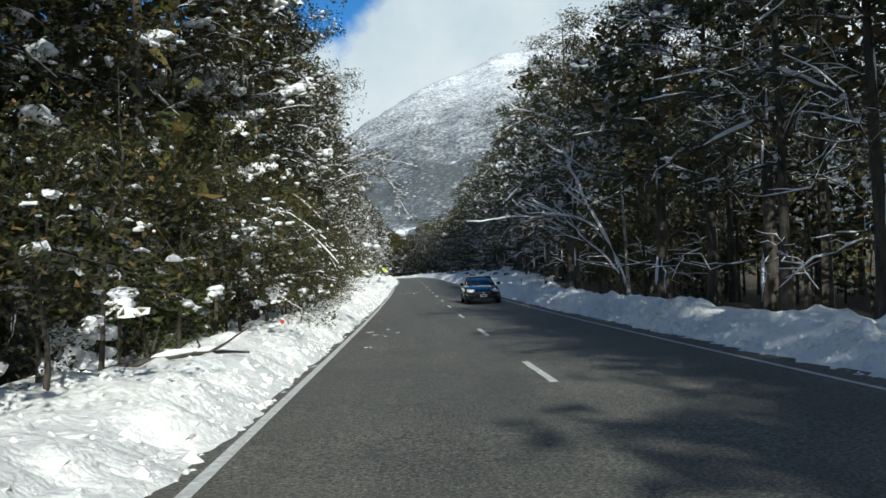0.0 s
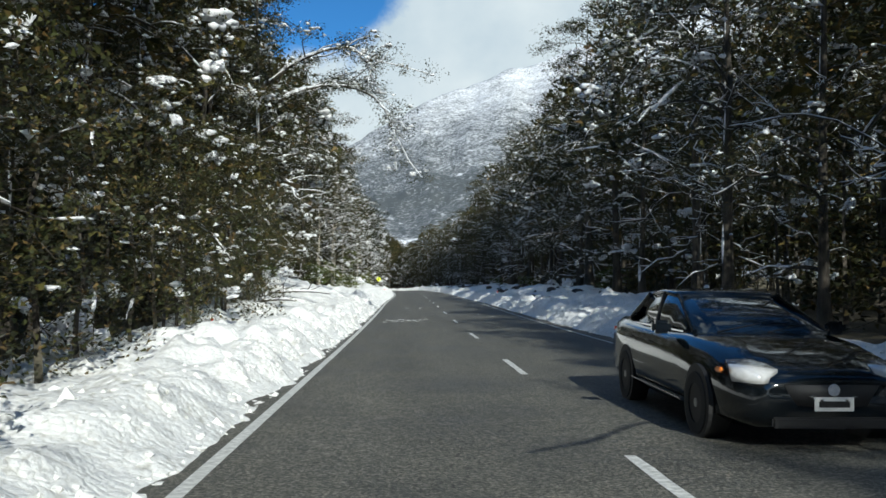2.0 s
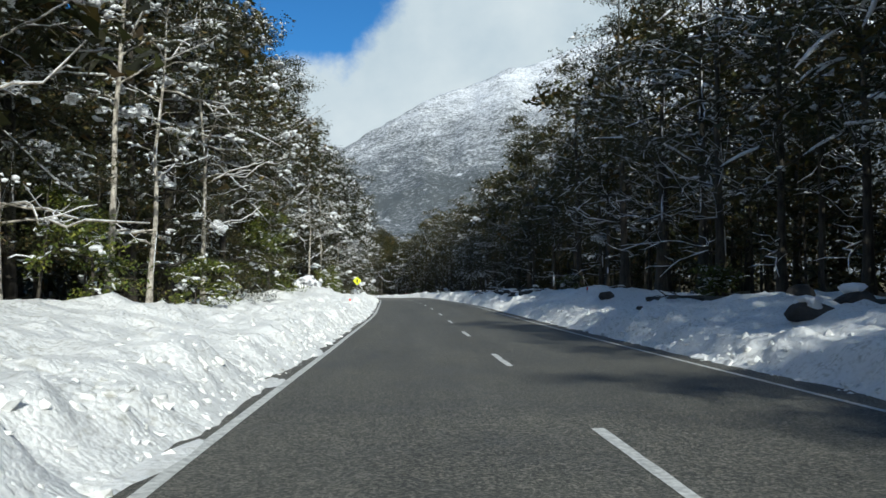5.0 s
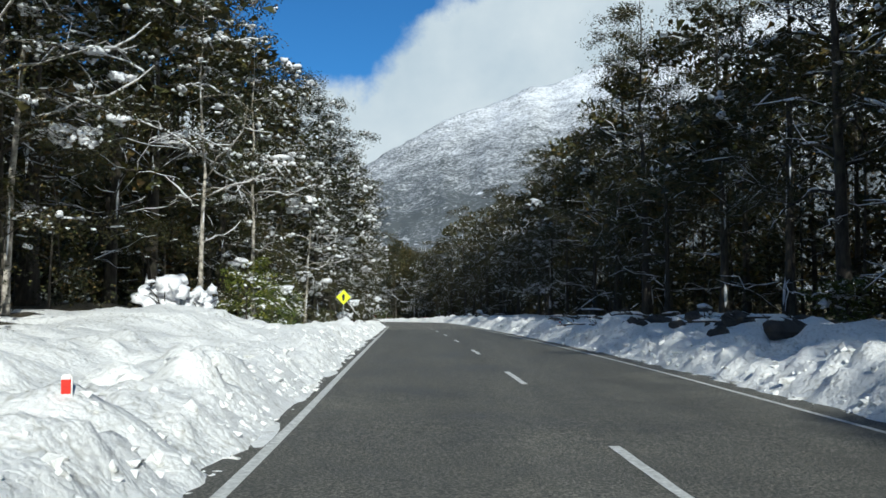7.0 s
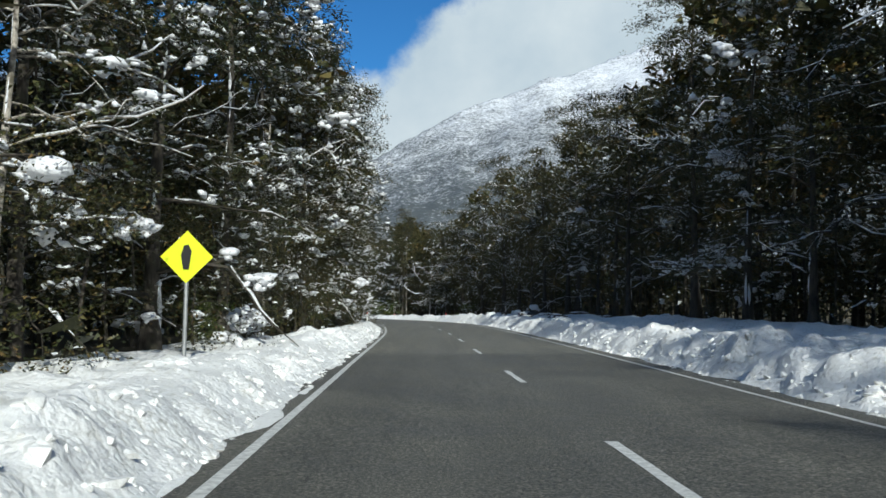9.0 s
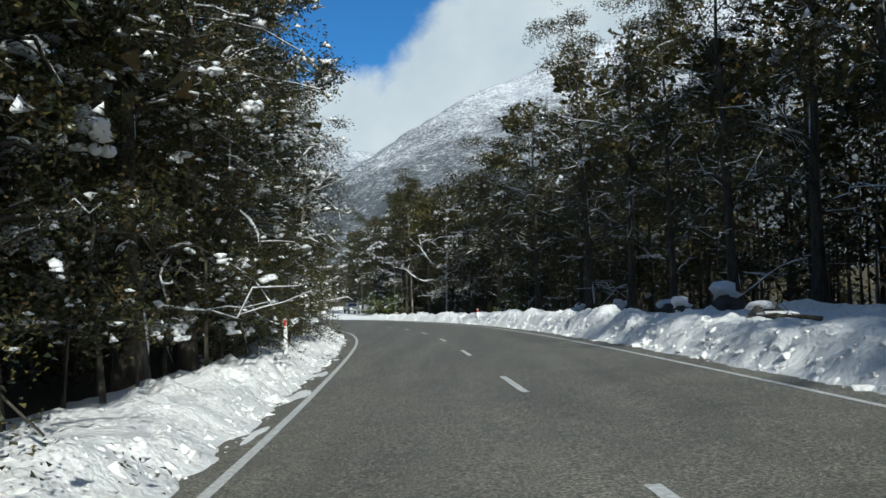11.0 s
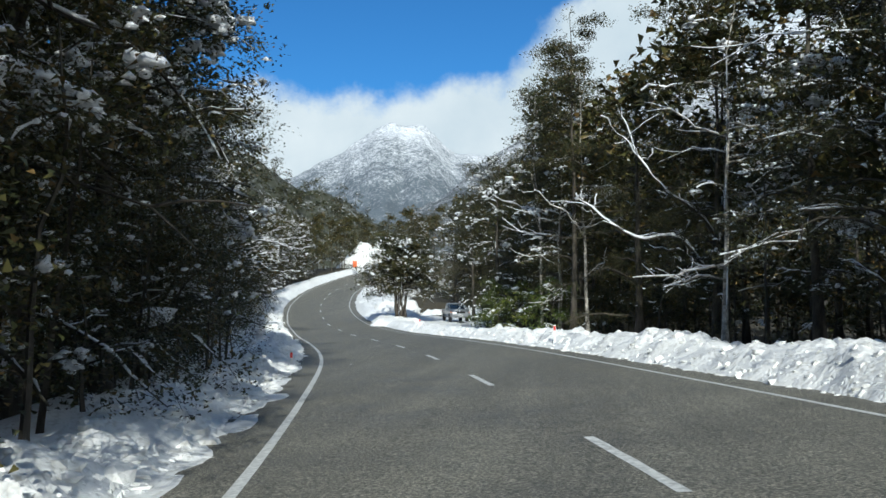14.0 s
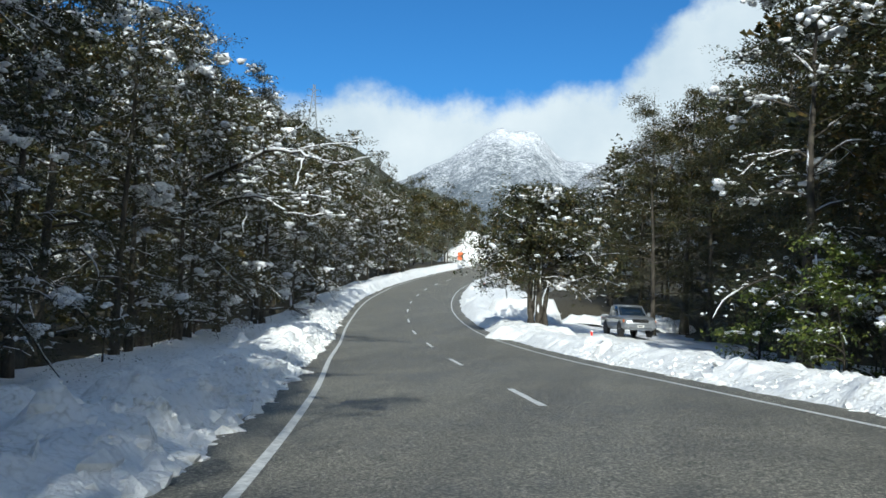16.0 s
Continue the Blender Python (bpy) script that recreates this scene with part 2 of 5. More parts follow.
# ---- the road's line ----
LINE = ((0.0, -60, 0.9), (0.0, -30, 0.5), (0.0, -10, 0.25), (0.0, 5, 0.08), (0.02, 20, -0.04), (0.04, 35, -0.09), (0.03, 60, -0.10), (0.0, 72, -0.05),
        (-0.04, 82, 0.03), (-0.05, 105, 0.02), (-0.07, 129.5, 0.07), (-0.28, 141, 0.17), (-0.5, 151, 0.21), (-1.3, 180, 0.18), (-2.82, 219.7, 0.0),
        (-5.34, 249.5, -0.26), (-6.76, 259.3, -0.38), (-11.13, 278.9, -0.58), (-13.67, 288.5, -0.68), (-16.6, 298, -0.78), (-19.88, 307.4, -0.86),
        (-23.42, 316.7, -0.88), (-26.82, 326.1, -0.80), (-30.3, 335.5, -0.54), (-33.5, 344.9, -0.05), (-36.5, 354.4, 0.6), (-39.2, 364.1, 1.35),
        (-41.5, 373.8, 2.15), (-43.5, 383.5, 3.0), (-45.0, 393.4, 3.9), (-46.0, 403.4, 4.9), (-46.2, 413.4, 6.1), (-45.4, 423.3, 7.4), (-43.4, 433.1, 8.8),
        (-39.8, 442.4, 10.2), (-34.5, 450.9, 11.4), (-28.0, 458.5, 12.4))
_pts = np.array(LINE, float)
_ys = np.linspace(-60, 458, 1037)


def hermite(xs, vs, q):
    """A smooth line through the values vs at xs, with no overshoot to speak of."""
    m = np.gradient(vs, xs)
    i = np.clip(np.searchsorted(xs, q) - 1, 0, len(xs) - 2)
    h = xs[i + 1] - xs[i]
    t = (q - xs[i]) / h
    return (vs[i] * (2 * t**3 - 3 * t**2 + 1) + m[i] * h * (t**3 - 2 * t**2 + t) + vs[i + 1] * (3 * t**2 - 2 * t**3) + m[i + 1] * h * (t**3 - t**2))


_chord = np.concatenate([[0], np.cumsum(np.linalg.norm(np.diff(_pts, axis=0), axis=1))])
_q = np.arange(0, _chord[-1], 0.5)
CL = np.stack([hermite(_chord, _pts[:, k], _q) for k in range(3)], 1)
for _ in range(12):
    CL[1:-1] = 0.5 * CL[1:-1] + 0.25 * (CL[:-2] + CL[2:])
CS = np.concatenate([[0], np.cumsum(np.linalg.norm(np.diff(CL[:, :2], axis=0), axis=1))])
_t = np.gradient(CL[:, :2], axis=0)
TAN = _t / np.linalg.norm(_t, axis=1)[:, None]
RIGHT = np.stack([TAN[:, 1], -TAN[:, 0]], 1)
BANK = np.interp(CL[:, 1], (0, 160, 205, 225, 300, 335, 360), (0, 0, 0.028, 0.048, 0.05, 0.01, -0.04))
S_OF_Y = lambda y: float(np.interp(y, CL[:, 1], CS))


def on_road(s, d):
    """Points of the road surface at distances s along the line and d to its right (arrays): x, y, z."""
    x, y, z, rx, ry, b = (np.interp(s, CS, v) for v in (CL[:, 0], CL[:, 1], CL[:, 2], RIGHT[:, 0], RIGHT[:, 1], BANK))
    return np.stack([x + rx * d, y + ry * d, z + b * np.clip(d, -4.2, 4.2)], -1)


def road_coords(x, y):
    """s and d of plan points: the nearest place of the line."""
    x, y = np.atleast_1d(x).astype(float), np.atleast_1d(y).astype(float)
    s, d = np.empty_like(x), np.empty_like(x)
    P = CL[::4, :2]
    for a in range(0, len(x), 4000):
        q = np.stack([x[a:a + 4000], y[a:a + 4000]], 1)
        k = ((q[:, None, :] - P[None]) ** 2).sum(-1).argmin(1) * 4
        rel = q - CL[k, :2]
        s[a:a + 4000] = CS[k] + (rel * TAN[k]).sum(1)
        d[a:a + 4000] = (rel * RIGHT[k]).sum(1)
    return s, d


# ---- lattice noise for shaping ----
_rng = np.random.default_rng(7)
_lat = _rng.random((256, 256))


def vnoise(x, y):
    xi, yi = np.floor(x).astype(int), np.floor(y).astype(int)
    fx, fy = x - xi, y - yi
    fx, fy = fx * fx * (3 - 2 * fx), fy * fy * (3 - 2 * fy)
    g = lambda a, b: _lat[a % 256, b % 256]
    return ((g(xi, yi) * (1 - fx) + g(xi + 1, yi) * fx) * (1 - fy) + (g(xi, yi + 1) * (1 - fx) + g(xi + 1, yi + 1) * fx) * fy) * 2 - 1


def fbm(x, y, octaves=4, gain=0.5):
    out, amp = 0.0, 1.0
    for k in range(octaves):
        out = out + amp * vnoise(x * 2**k + 17.3 * k, y * 2**k + 5.1 * k)
        amp *= gain
    return out


def mesh_from(name, verts, faces, mats, smooth=True, face_mat=None):
    me = bpy.data.meshes.new(name)
    faces = np.asarray(faces)
    me.from_pydata([], [], [])
    n, w = faces.shape
    me.vertices.add(len(verts))
    me.vertices.foreach_set("co", np.ascontiguousarray(verts, dtype=np.float32).ravel())
    me.loops.add(n * w)
    me.loops.foreach_set("vertex_index", np.ascontiguousarray(faces, dtype=np.int32).ravel())
    me.polygons.add(n)
    me.polygons.foreach_set("loop_start", np.arange(0, n * w, w, dtype=np.int32))
    me.polygons.foreach_set("use_smooth", np.full(n, smooth))
    if face_mat is not None:
        me.polygons.foreach_set("material_index", np.asarray(face_mat, dtype=np.int32))
    me.update(calc_edges=True)
    me.validate()
    for m in (mats if isinstance(mats, (list, tuple)) else [mats]):
        me.materials.append(m)
    return me


def grid_faces(nu, nv):
    i = np.arange(nu * nv).reshape(nu, nv)
    return np.stack([i[:-1, :-1].ravel(), i[1:, :-1].ravel(), i[1:, 1:].ravel(), i[:-1, 1:].ravel()], 1)


def structure(name, verts, faces, mats, label, category, smooth=True, parent=None):
    ob = new(name, mesh_from(name, verts, faces, mats, smooth))
    tagged(ob, label, category, kind="structure")
    return ob


def part(name, data, mat, parent, label=""):
    """One mesh object under a thing or part; data is a bmesh or a ready mesh."""
    if isinstance(data, bmesh.types.BMesh):
        me = bpy.data.meshes.new(name)
        data.to_mesh(me)
        data.free()
        me.materials.append(mat)
    else:
        me = data
    ob = new(name, me)
    ob.parent = parent
    if label:
        tagged(ob, label)
    return ob


# ---- snow depth beside the road: crest height, height of the ground behind, where the trees begin ----
def along(y, rows):
    k = np.array(rows, float)
    return [np.interp(y, k[:, 0], k[:, i]) for i in range(1, k.shape[1])]


# y, inner edge, berm height, height at 9 m, first trees
LEFT_SIDE = ((-60, 3.85, 0.36, 0.20, 6.6), (28, 3.9, 0.38, 0.22, 6.6), (42, 3.9, 0.45, 0.35, 7.4), (58, 3.9, 0.5, 0.7, 9.0), (69, 3.9, 0.55, 1.45, 10.2), (92, 3.9, 0.5, 1.15, 10.2),
             (112, 3.95, 0.5, 0.75, 9.4), (132, 3.95, 0.5, 0.9, 10.5), (146, 3.95, 0.55, 1.5, 11.0), (156, 4.0, 0.5, 0.45, 9.4), (180, 4.0, 0.42, 0.3, 8.4), (198, 3.95, 0.36, 0.2, 6.8),
             (226, 4.1, 0.34, 0.1, 6.4), (238, 4.2, 0.28, 0.05, 7.8), (252, 4.4, 0.28, 0.0, 7.6), (270, 4.5, 0.24, -0.1, 7.3), (288, 4.5, 0.20, -0.1, 7.8), (300, 4.35, 0.24, 0.0, 8.4), (328, 4.1, 0.42, 0.1, 8.6), (345, 4.2, 0.5, 0.2, 6.8), (460, 4.2, 0.6, 0.8, 6.5))
RIGHT_SIDE = ((-60, 4.2, 0.46, 0.15, 7.0), (38, 4.2, 0.46, 0.2, 7.2), (50, 4.2, 0.5, 0.5, 8.2), (62, 4.2, 0.5, 1.0, 9.6), (100, 4.2, 0.55, 1.2, 10.8), (150, 4.2, 0.55, 1.15, 11.2),
              (175, 4.2, 0.6, 0.95, 9.6), (215, 4.2, 0.62, 0.8, 9.0), (250, 4.3, 0.6, 0.5, 8.4), (282, 4.4, 0.42, 0.2, 8.0), (296, 4.4, 0.34, 0.1, 8.0), (316, 4.4, 0.34, 0.0, 9.0),
              (325, 4.4, 0.42, 0.0, 18.0), (352, 4.4, 0.55, 0.3, 18.0), (362, 4.4, 0.7, 1.2, 9.0), (460, 4.2, 0.7, 1.5, 9.0))


def bank_height(y, d, side):
    """Snow surface above the road's edge, at distance d (positive) from the centre line."""
    inner, crest, back, trees = along(y, LEFT_SIDE if side < 0 else RIGHT_SIDE)
    inner = inner + 0.10 * vnoise(y * 0.9 + 31 * side, y * 0) + 0.06 * vnoise(y * 3.1, y * 0 + 9)
    inner = inner - 0.24
    up = np.clip((d - inner) / 1.0, 0, 1)
    berm = crest * (1 + 0.35 * vnoise(y * 0.55 + 11 * side, d * 0.3)) * (up * up * (3 - 2 * up)) * np.clip(1 - (d - inner - 1.5) / 2.6, 0.0, 1)
    rise = np.clip((d - inner - 0.6) / 4.2, 0, 1)
    slope = back * rise * rise * (3 - 2 * rise) * (1 + 0.3 * vnoise(y * 0.17 + 3 * side, d * 0.2 + 40))
    h = np.maximum(berm, slope * 0.9) * 0.55 + 0.45 * (berm + slope)
    lump = np.clip((d - inner) / 0.5, 0, 1)
    fade = np.clip((trees - d + 1.5) / 2.0, 0.35, 1)
    rough = 0.55 + 0.65 * np.clip(vnoise(y * 0.23 + 60, d * 0.4 + 13 * side) + 0.3, 0, 1)
    p, q = 0.8 * y + 0.6 * d, 0.8 * d - 0.6 * y
    clods = 0.12 * fbm(p * 0.8, q * 0.8 + 50 * side, 3, 0.6) + 0.17 * np.clip(vnoise(q * 1.7 + 90, p * 1.7) - 0.1, 0, 1) + 0.24 * np.clip(vnoise(p * 2.9, q * 2.9 + 7) - 0.1, 0, 1)
    clods = clods + 0.10 * np.abs(vnoise(0.6 * p * 2.5 - 2.0 * q + 13, 2.0 * p + 0.6 * q * 2.5)) * np.clip(vnoise(p * 0.7 + 5, q * 0.7) + 0.5, 0, 1)
    return h + lump * fade * clods * rough - 0.06 * (1 - np.clip((d - inner) / 0.12, 0, 1))


def ground_z(x, y):
    """Height of the snow or forest floor at plan points."""
    s, d = road_coords(x, y)
    base = on_road(s, np.clip(d, -4.2, 4.2))[:, 2]
    yy = np.interp(s, CS, CL[:, 1])
    side = np.where(d < 0, -1, 1)
    a = np.abs(d)
    h = np.where(side < 0, bank_height(yy, np.clip(a, 4, 13), -1), bank_height(yy, np.clip(a, 4, 13), 1))
    return base + h + np.clip(a - 13, 0, 60) * 0.02


def at_side(y, d):
    """Plan point and ground height at y along the road and d to its right."""
    p = on_road(np.array([S_OF_Y(y)]), np.array([d]))[0]
    return float(p[0]), float(p[1]), float(ground_z(p[0], p[1])[0])


# ---- large structure: ground, road, snow banks, mountains ----
def build_ground():
    xs = np.unique(np.concatenate([np.linspace(-4500, -300, 15), np.linspace(-300, -80, 12), np.arange(-80, 46, 3.0), np.linspace(60, 300, 10), np.linspace(300, 4500, 15)]))
    ys = np.unique(np.concatenate([np.linspace(-4500, -300, 14), np.linspace(-300, -70, 9), np.arange(-70, 470, 3.0), np.linspace(490, 900, 12), np.linspace(900, 4800, 12)]))
    X, Y = np.meshgrid(xs, ys, indexing="ij")
    x, y = X.ravel(), Y.ravel()
    s, d = road_coords(x, y)
    z = on_road(s, np.clip(d, -4, 4))[:, 2]
    far = np.clip((np.abs(d) - 10) / 60, 0, 1)
    z = z * (1 - 0.5 * far) - 0.35 + 0.25 * fbm(x * 0.12, y * 0.12, 3) * np.clip((np.abs(d) - 9) / 8, 0, 1)
    # beyond the clearing the floor climbs a little with the banks
    yy = np.clip(y, -60, 458)
    back = np.where(d < 0, along(yy, LEFT_SIDE)[2], along(yy, RIGHT_SIDE)[2])
    z = z + np.clip((np.abs(d) - 4.8) / 4, 0, 1) * (back + 0.30) * np.clip(1 - (np.abs(d) - 30) / 60, 0, 1)
    # the lay-by is cut into the floor
    z = z - 0.6 * np.clip(np.minimum(y - 318, 356 - y) / 3, 0, 1) * np.clip((d - 4) / 2, 0, 1) * np.clip((20 - d) / 2, 0, 1)
    return structure("ground", np.stack([x, y, z], 1), grid_faces(len(xs), len(ys)), FLOOR, "dark forest floor patched with lying snow", "ground")


def ribbon(s, d_list, lift):
    """Vertices of a strip along the road with cross offsets d_list."""
    S, D = np.meshgrid(s, np.array(d_list, float), indexing="ij")
    v = on_road(S.ravel(), D.ravel())
    v[:, 2] += lift
    return v, grid_faces(len(s), len(d_list))


ground = build_ground()
s_all = np.arange(1.0, CS[-1] - 1, 1.0)
rv, rf = ribbon(s_all, [-4.9, -4.4, -3.4, -1.7, 0, 1.7, 3.4, 4.4, 5.0], 0.0)
rv[:, 2] -= 0.10 * (np.abs(np.tile([-4.9, -4.4, -3.4, -1.7, 0, 1.7, 3.4, 4.4, 5.0], len(s_all))) > 4.6)
road = structure("road", rv, rf, ASPHALT, "grey chip-seal asphalt road with worn white lines", "road")


def line_strip(name, s0, s1, d, width, step=1.0, rag=0.0):
    s = np.arange(s0, s1 + 1e-6, step)
    v, f = ribbon(s, [d - width / 2, d + width / 2], 0.006)
    if rag:
        v[:, :2] += np.random.default_rng(int(s0 * 10)).normal(0, rag, (len(v), 2))
    ob = new(name, mesh_from(name, v, f, PAINT))
    ob.parent = road
    return ob


tagged(line_strip("edge_line", 2, CS[-1] - 4, -3.5, 0.12), "worn white edge line")
tagged(line_strip("edge_line", 2, CS[-1] - 4, 3.47, 0.10), "worn white edge line")
S_ZERO = S_OF_Y(0.0)
for k in range(-5, 43):
    s1 = S_ZERO + 10.0 * k + (0 if k < 20 else -0.3)
    line_strip("centre_dash", s1 - 3.0, s1, 0.02, 0.12, 0.5, 0.006)


def build_bank(side, name, label):
    y = np.concatenate([np.arange(-58, -12, 0.5), np.arange(-12, 345, 0.15), np.arange(345, 452, 0.5)])
    d = np.concatenate([np.arange(3.4, 7.0, 0.11), np.arange(7.0, 14.1, 0.36)])
    s = np.interp(y, CL[:, 1], CS)
    S, D = np.meshgrid(s, d, indexing="ij")
    Yg = np.repeat(y[:, None], len(d), 1)
    h = bank_height(Yg.ravel(), D.ravel(), side)
    # the far rim sinks into the forest floor
    trees = np.array(along(Yg.ravel(), LEFT_SIDE if side < 0 else RIGHT_SIDE)[3])
    rim = np.clip((D.ravel() - np.minimum(trees + 0.9, 12.2)) / 1.7, 0, 1)
    v = on_road(S.ravel(), side * D.ravel())
    v[:, 2] += h - rim * 0.7
    if side > 0:
        # the mouth of the lay-by is ploughed flat
        gap = np.clip(1 - np.abs(Yg.ravel() - 344.5) / 3.0, 0, 1) * 1.6
        yard = ((Yg.ravel() > 322) & (Yg.ravel() < 352) & (D.ravel() > 7.6)) * 1.0
        k = np.clip(np.maximum(np.clip(gap, 0, 1), yard), 0, 1)
        v[:, 2] -= k * (h + 0.02)
    f = grid_faces(len(y), len(d))
    if side > 0:
        f = f[:, ::-1]
    ob = structure(name, v, f[:, ::-1] if side < 0 else f[:, ::-1], SNOW, label, "snow bank")
    return ob


bank_left = build_bank(-1, "snow_bank_left", "lumpy white ploughed snow bank along the road")
bank_right = build_bank(1, "snow_bank_right", "bluish white ploughed snow bank with clods")

# the near mountain's forest is blue-grey: air haze put into its colour
HAZED_FOREST, M_SNOW = (0.075, 0.085, 0.088), (0.88, 0.89, 0.91)
MOUNTAIN = make_mountain("snowy_mountainside", 120.0, 560.0, HAZED_FOREST, M_SNOW)
# thicker haze painted into the far forest, paler and bluer with distance
FAR_MOUNTAIN = make_mountain("hazed_far_mountainside", 250.0, 760.0, (0.10, 0.122, 0.14), M_SNOW, 0.03, 0.11, 1.3, 0.5)
HILL = make_mountain("forested_hill", 60.0, 420.0, (0.045, 0.047, 0.026), (0.75, 0.76, 0.78))


def polar_mountain(name, mat, label, centre, ridge, foot, seed, rough, n_az=240, n_r=90):
    """A ridge seen from the valley: ridge rows are bearing to the right (degrees), elevation (degrees) and distance from centre."""
    r = np.array(ridge, float)
    az = np.linspace(r[0, 0], r[-1, 0], n_az)
    el, dist = np.interp(az, r[:, 0], r[:, 1]), np.interp(az, r[:, 0], r[:, 2])
    for _ in range(4):
        el[1:-1] = 0.5 * el[1:-1] + 0.25 * (el[:-2] + el[2:])
    t = np.concatenate([np.linspace(0, 1, n_r), np.linspace(1, 1.5, 16)[1:]])
    A, T = np.meshgrid(np.radians(az), t, indexing="ij")
    D = foot + (dist[:, None] - foot) * T
    top = (dist * np.tan(np.radians(el)))[:, None]
    rise = np.where(T <= 1, 0.35 * T + 0.65 * T**1.6, 1 - (T - 1) * 1.3)
    x, y = centre[0] + D * np.sin(A), centre[1] + D * np.cos(A)
    gully = np.abs(fbm(A * 26 + seed, T * 1.6 + seed, 4, 0.55))
    lump = fbm(x * 0.004 + seed, y * 0.004, 5, 0.55)
    z = top * rise + (rough * (lump - 0.9 * gully) * np.clip(T * 2.2, 0, 1) * np.where(T > 0.8, np.clip((1.12 - np.minimum(T, 1.12)) / 0.32, 0.30, 1), 1))
    z += 5.0 * fbm(x * 0.03, y * 0.03, 3)
    z = np.where(T <= 0.001, -30, z)
    return structure(name, np.stack([x.ravel(), y.ravel(), z.ravel()], 1), grid_faces(n_az, len(t))[:, ::-1], mat, label, "mountain")


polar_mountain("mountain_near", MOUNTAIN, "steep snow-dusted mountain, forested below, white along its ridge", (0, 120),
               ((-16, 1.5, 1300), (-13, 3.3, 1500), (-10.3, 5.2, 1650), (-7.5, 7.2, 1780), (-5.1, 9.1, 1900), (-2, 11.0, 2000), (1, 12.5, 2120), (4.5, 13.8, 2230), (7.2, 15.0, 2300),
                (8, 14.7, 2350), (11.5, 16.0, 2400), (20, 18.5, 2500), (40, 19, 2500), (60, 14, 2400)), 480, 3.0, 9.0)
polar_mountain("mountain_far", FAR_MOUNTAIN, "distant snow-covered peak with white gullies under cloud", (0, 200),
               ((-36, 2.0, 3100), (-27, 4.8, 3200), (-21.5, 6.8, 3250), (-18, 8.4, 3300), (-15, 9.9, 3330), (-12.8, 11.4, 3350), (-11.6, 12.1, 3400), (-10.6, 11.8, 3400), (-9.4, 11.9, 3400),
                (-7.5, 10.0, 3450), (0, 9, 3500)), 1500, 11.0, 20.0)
polar_mountain("hill_left", HILL, "forest-covered hill flecked with snow beyond the bend", (-17, 290),
               ((-70, 20, 420), (-45, 17, 430), (-32, 14.5, 440), (-24.5, 11.6, 460), (-20, 9.6, 500), (-16, 7.9, 560), (-12.5, 6.0, 640), (-9, 3.8, 700), (-6, 2, 740)), 190, 23.0, 6.0, 200, 60)


# ---- trees ----
def tube(path, radii, sides):
    """Open tapered tube round a path: vertices and quads."""
    path = np.asarray(path, float)
    t = np.gradient(path, axis=0)
    t /= np.linalg.norm(t, axis=1)[:, None] + 1e-9
    ref = np.where(np.abs(t[:, 2:3]) > 0.9, np.array([[1.0, 0, 0]]), np.array([[0, 0, 1.0]]))
    u = np.cross(t, ref)
    u /= np.linalg.norm(u, axis=1)[:, None] + 1e-9
    w = np.cross(t, u)
    a = np.linspace(0, 2 * np.pi, sides, endpoint=False)
    v = path[:, None, :] + np.asarray(radii)[:, None, None] * (np.cos(a)[None, :, None] * u[:, None, :] + np.sin(a)[None, :, None] * w[:, None, :])
    n = len(path)
    i = np.arange(n * sides).reshape(n, sides)
    j = np.roll(i, -1, axis=1)
    f = np.stack([i[:-1].ravel(), j[:-1].ravel(), j[1:].ravel(), i[1:].ravel()], 1)
    return v.reshape(-1, 3), f


class Pieces:
    """Gathers vertices and faces of one mesh."""

    def __init__(self):
        self.v, self.f, self.n = [], [], 0

    def add(self, v, f):
        self.v.append(v)
        self.f.append(np.asarray(f) + self.n)
        self.n += len(v)

    def mesh(self, name, mat, smooth=True):
        return mesh_from(name, np.concatenate(self.v), np.concatenate(self.f), mat, smooth)


_ico = bmesh.new()
bmesh.ops.create_icosphere(_ico, subdivisions=1, radius=1.0)
_ico.verts.ensure_lookup_table()
ICO1_V = np.array([v.co for v in _ico.verts])
ICO1_F = np.array([[v.index for v in f.verts] for f in _ico.faces])
_ico.free()
_ico = bmesh.new()
bmesh.ops.create_icosphere(_ico, subdivisions=2, radius=1.0)
ICO2_V = np.array([v.co for v in _ico.verts])
ICO2_F = np.array([[v.index for v in f.verts] for f in _ico.faces])
_ico.free()


TETRA_V = np.array(((1, 0, -0.3), (-0.6, 0.9, -0.3), (-0.5, -0.8, -0.3), (0.1, 0.1, 0.9)), float)
TETRA_F = np.array(((0, 1, 3), (1, 2, 3), (2, 0, 3), (0, 2, 1)))


def sprays(rng, centres, size, leaves, tilt=0.55, fine=1.0):
    """Flat fans of small pointed leaf tufts round the centres: triangle soup."""
    n = len(centres)
    c = np.repeat(centres, leaves, axis=0)
    m = len(c)
    nrm = np.repeat(np.stack([rng.normal(0, tilt, n), rng.normal(0, tilt, n), np.ones(n)], 1), leaves, axis=0) + rng.normal(0, 0.35, (m, 3))
    nrm /= np.linalg.norm(nrm, axis=1)[:, None]
    a = rng.uniform(0, 2 * np.pi, m)
    e1 = np.stack([np.cos(a), np.sin(a), np.zeros(m)], 1)
    e1 -= nrm * (e1 * nrm).sum(1)[:, None]
    e1 /= np.linalg.norm(e1, axis=1)[:, None]
    e2 = np.cross(nrm, e1)
    r = size * np.sqrt(rng.random(m)) * 1.0
    base = c + e1 * r[:, None] + nrm * rng.normal(0, size * 0.18, m)[:, None]
    ln = size * fine * rng.uniform(0.35, 0.75, m)[:, None]
    wd = ln * rng.uniform(0.42, 0.66, m)[:, None]
